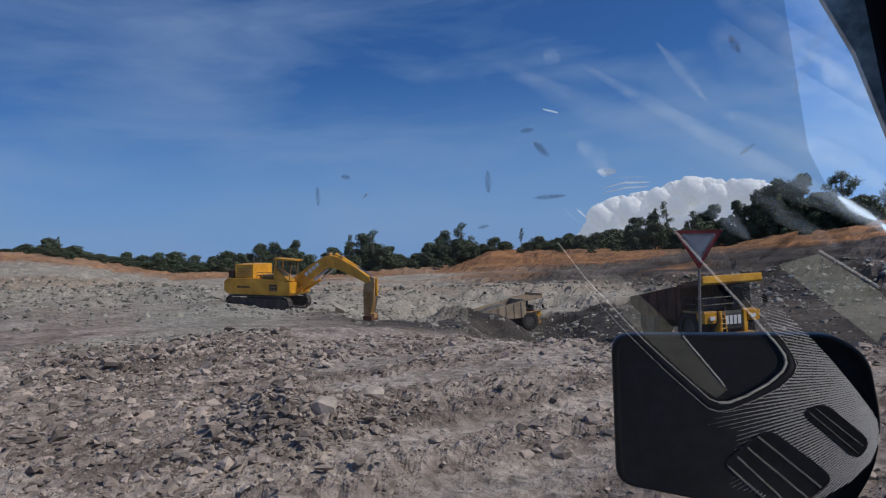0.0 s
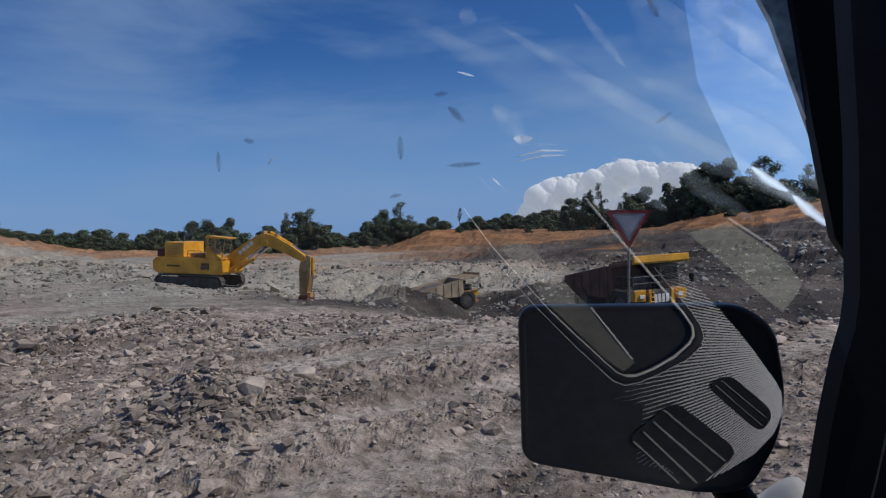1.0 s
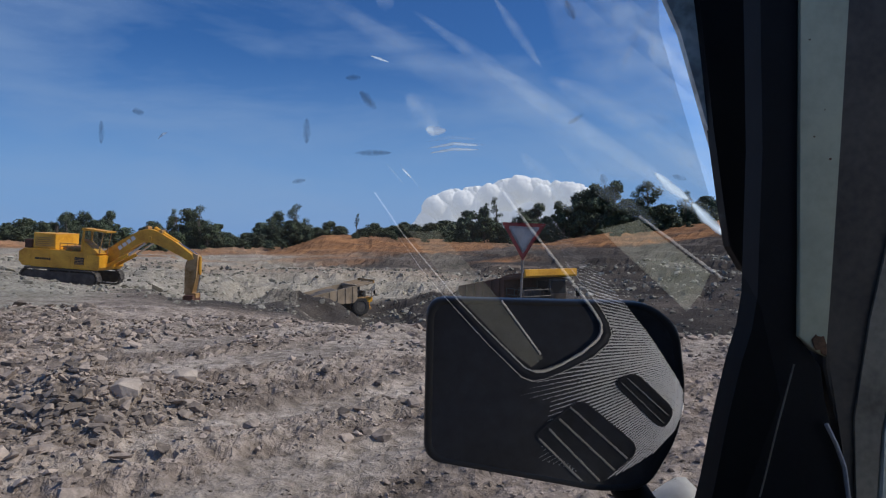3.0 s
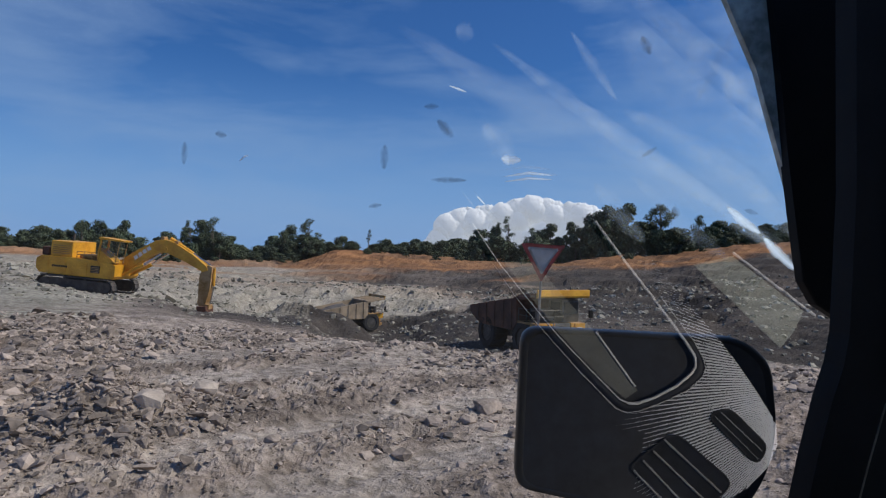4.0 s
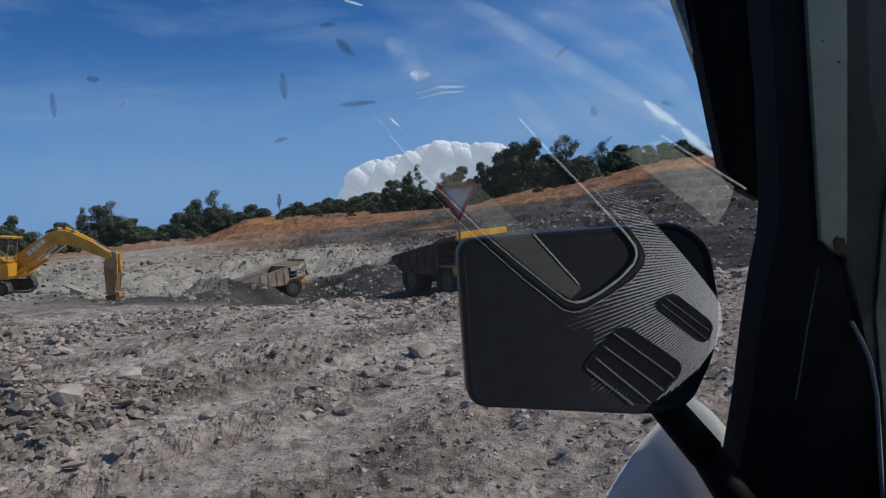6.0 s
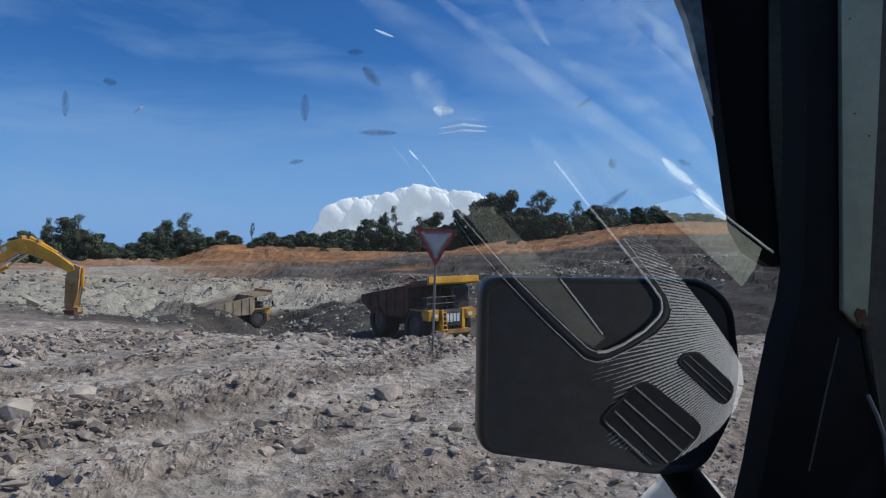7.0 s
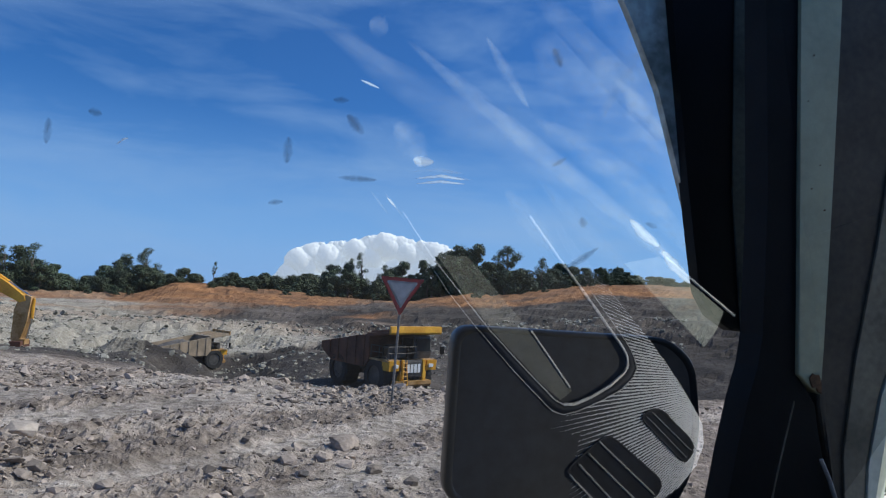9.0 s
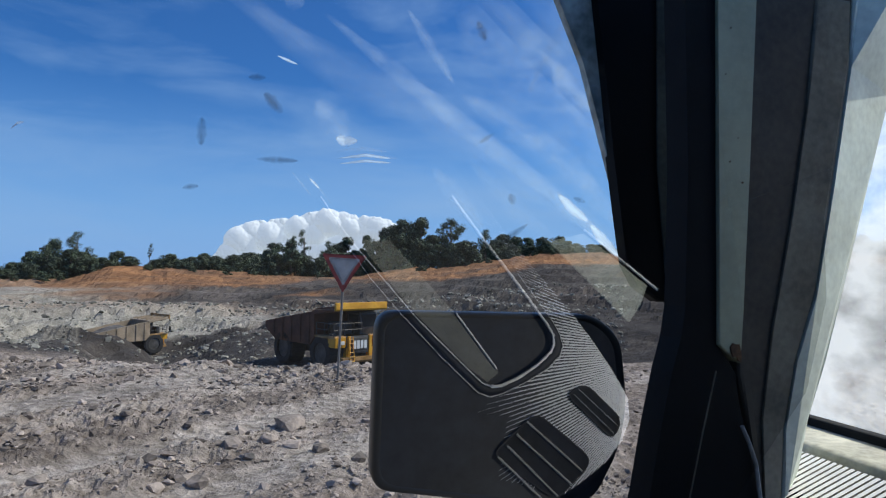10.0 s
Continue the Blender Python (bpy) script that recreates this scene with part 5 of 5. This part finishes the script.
def cab_door():
    """Right-hand door below its window."""
    eye = Vector((-.12, -.06, EYE - .022))
    t = thing("cab_door", Matrix.Translation(eye) @ Matrix.Scale(1.246, 4) @ Matrix.Translation(-eye), "pale grey lorry door with stained window sill", "door")
    x = 1.14
    for y0, y1, drop in ((-.9, .70, .055), (.702, 1.50, 0)):
        bm = box(bmesh.new(), x, x + .06, y0, y1, EYE - 1.4, EYE - .50 - drop, .01)
        part("door_panel", bm, M_CABIN, t)
        sill = box(bmesh.new(), x - (.05 if drop else .15), x + .05, y0, y1, EYE - .50 - drop, EYE - .385 - drop, .02)
        part("door_sill", sill, M_SILL, t, "grimy beige window sill", True)
        seal = box(bmesh.new(), x - .01, x + .03, y0, y1, EYE - .388 - drop, EYE - .365 - drop, .006)
        part("window_seal", seal, M_RUBBER, t)
    V, Fc = [], []
    for i in range(60):
        y0 = .6 + i * .014
        o = len(V)
        V += [(x - .34, y0, EYE - .47), (x - .34, y0 + .009, EYE - .47), (x - .16, y0 + .009, EYE - .40), (x - .16, y0, EYE - .40)]
        Fc.append((o, o + 1, o + 2, o + 3))
    rb = link_mesh("ribbed_trim", V, Fc, M_WHITE, t, "pale ribbed trim in the sun")
    g = bmesh.new()
    g.faces.new([g.verts.new((x + .02, yy, EYE + zz)) for yy, zz in ((-.9, -.425), (1.5, -.425), (1.30, .62), (-.9, .62))])
    gl = part("window_pane", g, M_SIDE, t, "dusty side window glass")
    gl.visible_shadow = False
    g = bmesh.new()
    g.faces.new([g.verts.new((x + .016, yy, EYE + zz)) for yy, zz in ((.45, -.425), (1.5, -.425), (1.30, .62), (.45, .62))])
    du = part("dust_film", g, M_DUST, t, "pale dust on the side glass")
    fade(du, lambda q: 1.0)
    du.visible_shadow = False
    return t


cab_door()


def cabin_shell():
    """Roof, floor, back and far side that close the cab, and an added sun block."""
    def wall(name, x0, x1, y0, y1, z0, z1, lab):
        tagged(part(name, box(bmesh.new(), x0, x1, y0, y1, EYE + z0, EYE + z1), M_CABIN), lab, "cab wall", kind="structure")
    wall("ceiling", -1.95, 1.50, -.95, .02, .60, .66, "dark cloth-lined cab roof")
    wall("wall_back", -1.95, 1.50, -.98, -.93, -1.4, .60, "dark cab back wall")
    wall("wall_left", -1.95, -1.90, -.93, 1.2, -1.4, .60, "dark lining of the far cab side")
    wall("floor", -1.95, 1.50, -.98, 1.14, -1.45, -1.40, "dark cab floor")
    # out-of-view panel added only to stop sunlight reaching the floor
    wall("wall_right", 1.44, 1.50, -.93, .05, -1.40, -.62, "unseen dark panel added to keep sun off the cab floor")
    wall("wall_front", -1.90, 1.10, 1.10, 1.16, -1.40, -.74, "dark panel under the windscreen")


def lorry_chassis():
    """What carries the cab: frame and wheels, out of sight below."""
    t = thing("lorry_chassis", pose(-.36, 0, 0), "dark lorry frame on black tyres under the cab", "lorry")
    fr = box(bmesh.new(), -1.0, -.75, -3.2, 1.1, .75, 1.14, .02)
    box(fr, .75, 1.0, -3.2, 1.1, .75, 1.14, .02)
    box(fr, -1.0, 1.0, -.3, .3, .8, 1.1, .02)
    part("frame", fr, M_STEEL, t)
    for x, y in ((-1.2, .1), (1.2, .1), (-1.2, -2.4), (1.2, -2.4)):
        wh = part("wheel", rod(bmesh.new(), (x - .17, y, .52), (x + .17, y, .52), .28, n=18), M_STEEL, t)
        ty = bmesh.new()
        prof = ((-.16, .28), (-.17, .45), (-.13, .52), (.13, .52), (.17, .45), (.16, .28))
        ring = [[ty.verts.new((x + a, y + r * math.cos(6.2832 * i / 28), .52 + r * math.sin(6.2832 * i / 28))) for a, r in prof] for i in range(28)]
        for i in range(28):
            for k in range(6):
                ty.faces.new((ring[i][k], ring[i][(k + 1) % 6], ring[(i + 1) % 28][(k + 1) % 6], ring[(i + 1) % 28][k]))
        part("tyre", ty, M_BLACK, wh)


lorry_chassis()
cabin_shell()


def film(name, pts, width, mat, label, parent, off=.003):
    """A tapering streak of dirt or painted glare along points of the glass."""
    V, Fc, K = [], [], []
    n = 14
    P = [Vector(p) for p in pts]
    for i in range(n + 1):
        f = i / n * (len(P) - 1)
        k = min(int(f), len(P) - 2)
        c = P[k].lerp(P[k + 1], f - k)
        d = (P[k + 1] - P[k]).normalized()
        w = width * (math.sin(math.pi * min(.98, max(.02, i / n))) ** .6)
        for e, s in enumerate((-1, -.5, 0, .5, 1)):
            q = c + Vector((-d.y, d.x)) * w * s * (1 + .35 * noise.noise((i * .7, e, len(pts) * 3 + c.x * 40)))
            lean = .7 * (q.x - c.x + q.y - c.y)
            V.append((q.x, 1.76 - off - lean, EYE + q.y))
            K.append((0, .7, 1, .7, 0)[e] * (0 if i in (0, n) else 1))
    for i in range(n):
        for e in range(4):
            a = i * 5 + e
            Fc.append((a, a + 5, a + 6, a + 1))
    ob = link_mesh(name, V, Fc, mat, parent, label)
    fade(ob, lambda v: K[v.index])
    ob.visible_shadow = False
    return ob


dirt = thing("windscreen_dirt", Matrix(), "smears, insect splashes, painted reflections and glints on the windscreen glass", "dirt film")
for pts, w in (([(-.892, .275), (-.892, .345)], .016), ([(-.292, .275), (-.292, .350)], .016), ([(-.140, .425), (-.090, .375)], .015), ([(.445, .680), (.472, .625)], .013),
               ([(.552, .190), (.563, .158)], .011), ([(-.155, .249), (-.045, .250)], .009), ([(-.180, .463), (-.135, .465)], .009), ([(-.335, .165), (-.295, .172)], .008),
               ([(.490, .020), (.610, .105)], .013), ([(.750, .186), (.790, .174)], .008), ([(-.800, .370), (-.765, .366)], .011), ([(.455, .330), (.500, .360)], .008)):
    film("dark_splash", pts, w, M_SPLASH, "dark blurred insect splash", dirt)
# bright strips painted where the sun glints off the glass
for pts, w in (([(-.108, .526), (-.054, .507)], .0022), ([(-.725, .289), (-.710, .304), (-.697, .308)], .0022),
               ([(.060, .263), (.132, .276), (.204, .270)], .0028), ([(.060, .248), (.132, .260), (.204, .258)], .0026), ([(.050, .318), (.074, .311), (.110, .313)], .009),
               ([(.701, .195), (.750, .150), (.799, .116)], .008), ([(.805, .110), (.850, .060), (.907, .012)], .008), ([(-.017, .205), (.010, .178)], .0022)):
    film("glint", pts, w * 1.6, M_GLINT, "painted sun glint on the glass", dirt, .004)
# pale streaks: wiped dirt together with reflections painted as film
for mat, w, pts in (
    (M_HAZE_SHEEN, 0.0296, [(-0.261, 0.699), (0.083, 0.484), (0.306, 0.420), (0.516, 0.283), (0.892, 0.055)]),
    (M_SMEAR_SHEEN, 0.0158, [(0.014, 0.655), (0.193, 0.524), (0.399, 0.379), (0.708, 0.177), (0.879, 0.044)]),
    (M_SMEAR_SHEEN, 0.0088, [(0.241, 0.691), (0.380, 0.491)]),
    (M_SMEAR_SHEEN, 0.0257, [(0.397, 0.467), (0.609, 0.356), (0.755, 0.269), (0.916, 0.092)]),
    (M_SMEAR_SHEEN, 0.0127, [(0.731, 0.726), (0.667, 0.620), (0.603, 0.485)]),
    (M_HAZE_SHEEN, 0.0088, [(0.690, 0.644), (0.696, 0.519), (0.825, 0.444)]),
    (M_HAZE_SHEEN, 0.0177, [(0.679, 0.551), (0.875, 0.354)]),
    (M_SMEAR_SHEEN, 0.0049, [(0.694, 0.199), (0.792, 0.122), (0.890, 0.045)]),
    (M_SMEAR_SHEEN, 0.0236, [(-0.008, 0.415), (0.043, 0.363), (0.086, 0.322)]),
    (M_SMEAR_SHEEN, 0.0039, [(0.048, 0.281), (0.119, 0.293), (0.197, 0.288)]),
    (M_SMEAR_SHEEN, 0.0039, [(0.050, 0.261), (0.130, 0.275), (0.226, 0.272)]),
    (M_HAZE_SHEEN, 0.0138, [(0.321, 0.253), (0.472, 0.081)]),
    (M_SMEAR_SHEEN, 0.0158, [(-0.094, 0.695), (-0.040, 0.671)]),
    (M_HAZE_SHEEN, 0.0592, [(0.395, 0.714), (0.631, 0.504), (0.901, 0.299)]),
    (M_HAZE_SHEEN, 0.0218, [(0.592, 0.671), (0.630, 0.560)]),
    (M_SMEAR_SHEEN, 0.0020, [(-0.063, 0.220), (-0.009, 0.156)]),
    (M_SMEAR_SHEEN, 0.0020, [(-0.025, 0.219), (0.046, 0.136)]),
    (M_HAZE_SHEEN, 0.0272, [(0.382, 0.836), (0.635, 0.633), (0.844, 0.482), (0.961, 0.366)]),
    (M_HAZE_SHEEN, 0.0323, [(0.549, 0.881), (0.737, 0.699), (0.913, 0.545)]),
    (M_SMEAR_SHEEN, 0.0119, [(0.621, 0.623), (0.784, 0.493), (0.965, 0.314)]),
    (M_SMEAR_SHEEN, 0.0085, [(0.793, 0.777), (0.853, 0.654), (0.886, 0.577)]),
    (M_HAZE_SHEEN, 0.0119, [(0.424, 0.279), (0.588, 0.129), (0.709, 0.041)]),
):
    film("smear", pts, w * (2.1 if mat is M_HAZE_SHEEN else 1.6), mat, "pale streak of wiped dirt and painted reflection", dirt, .0025)
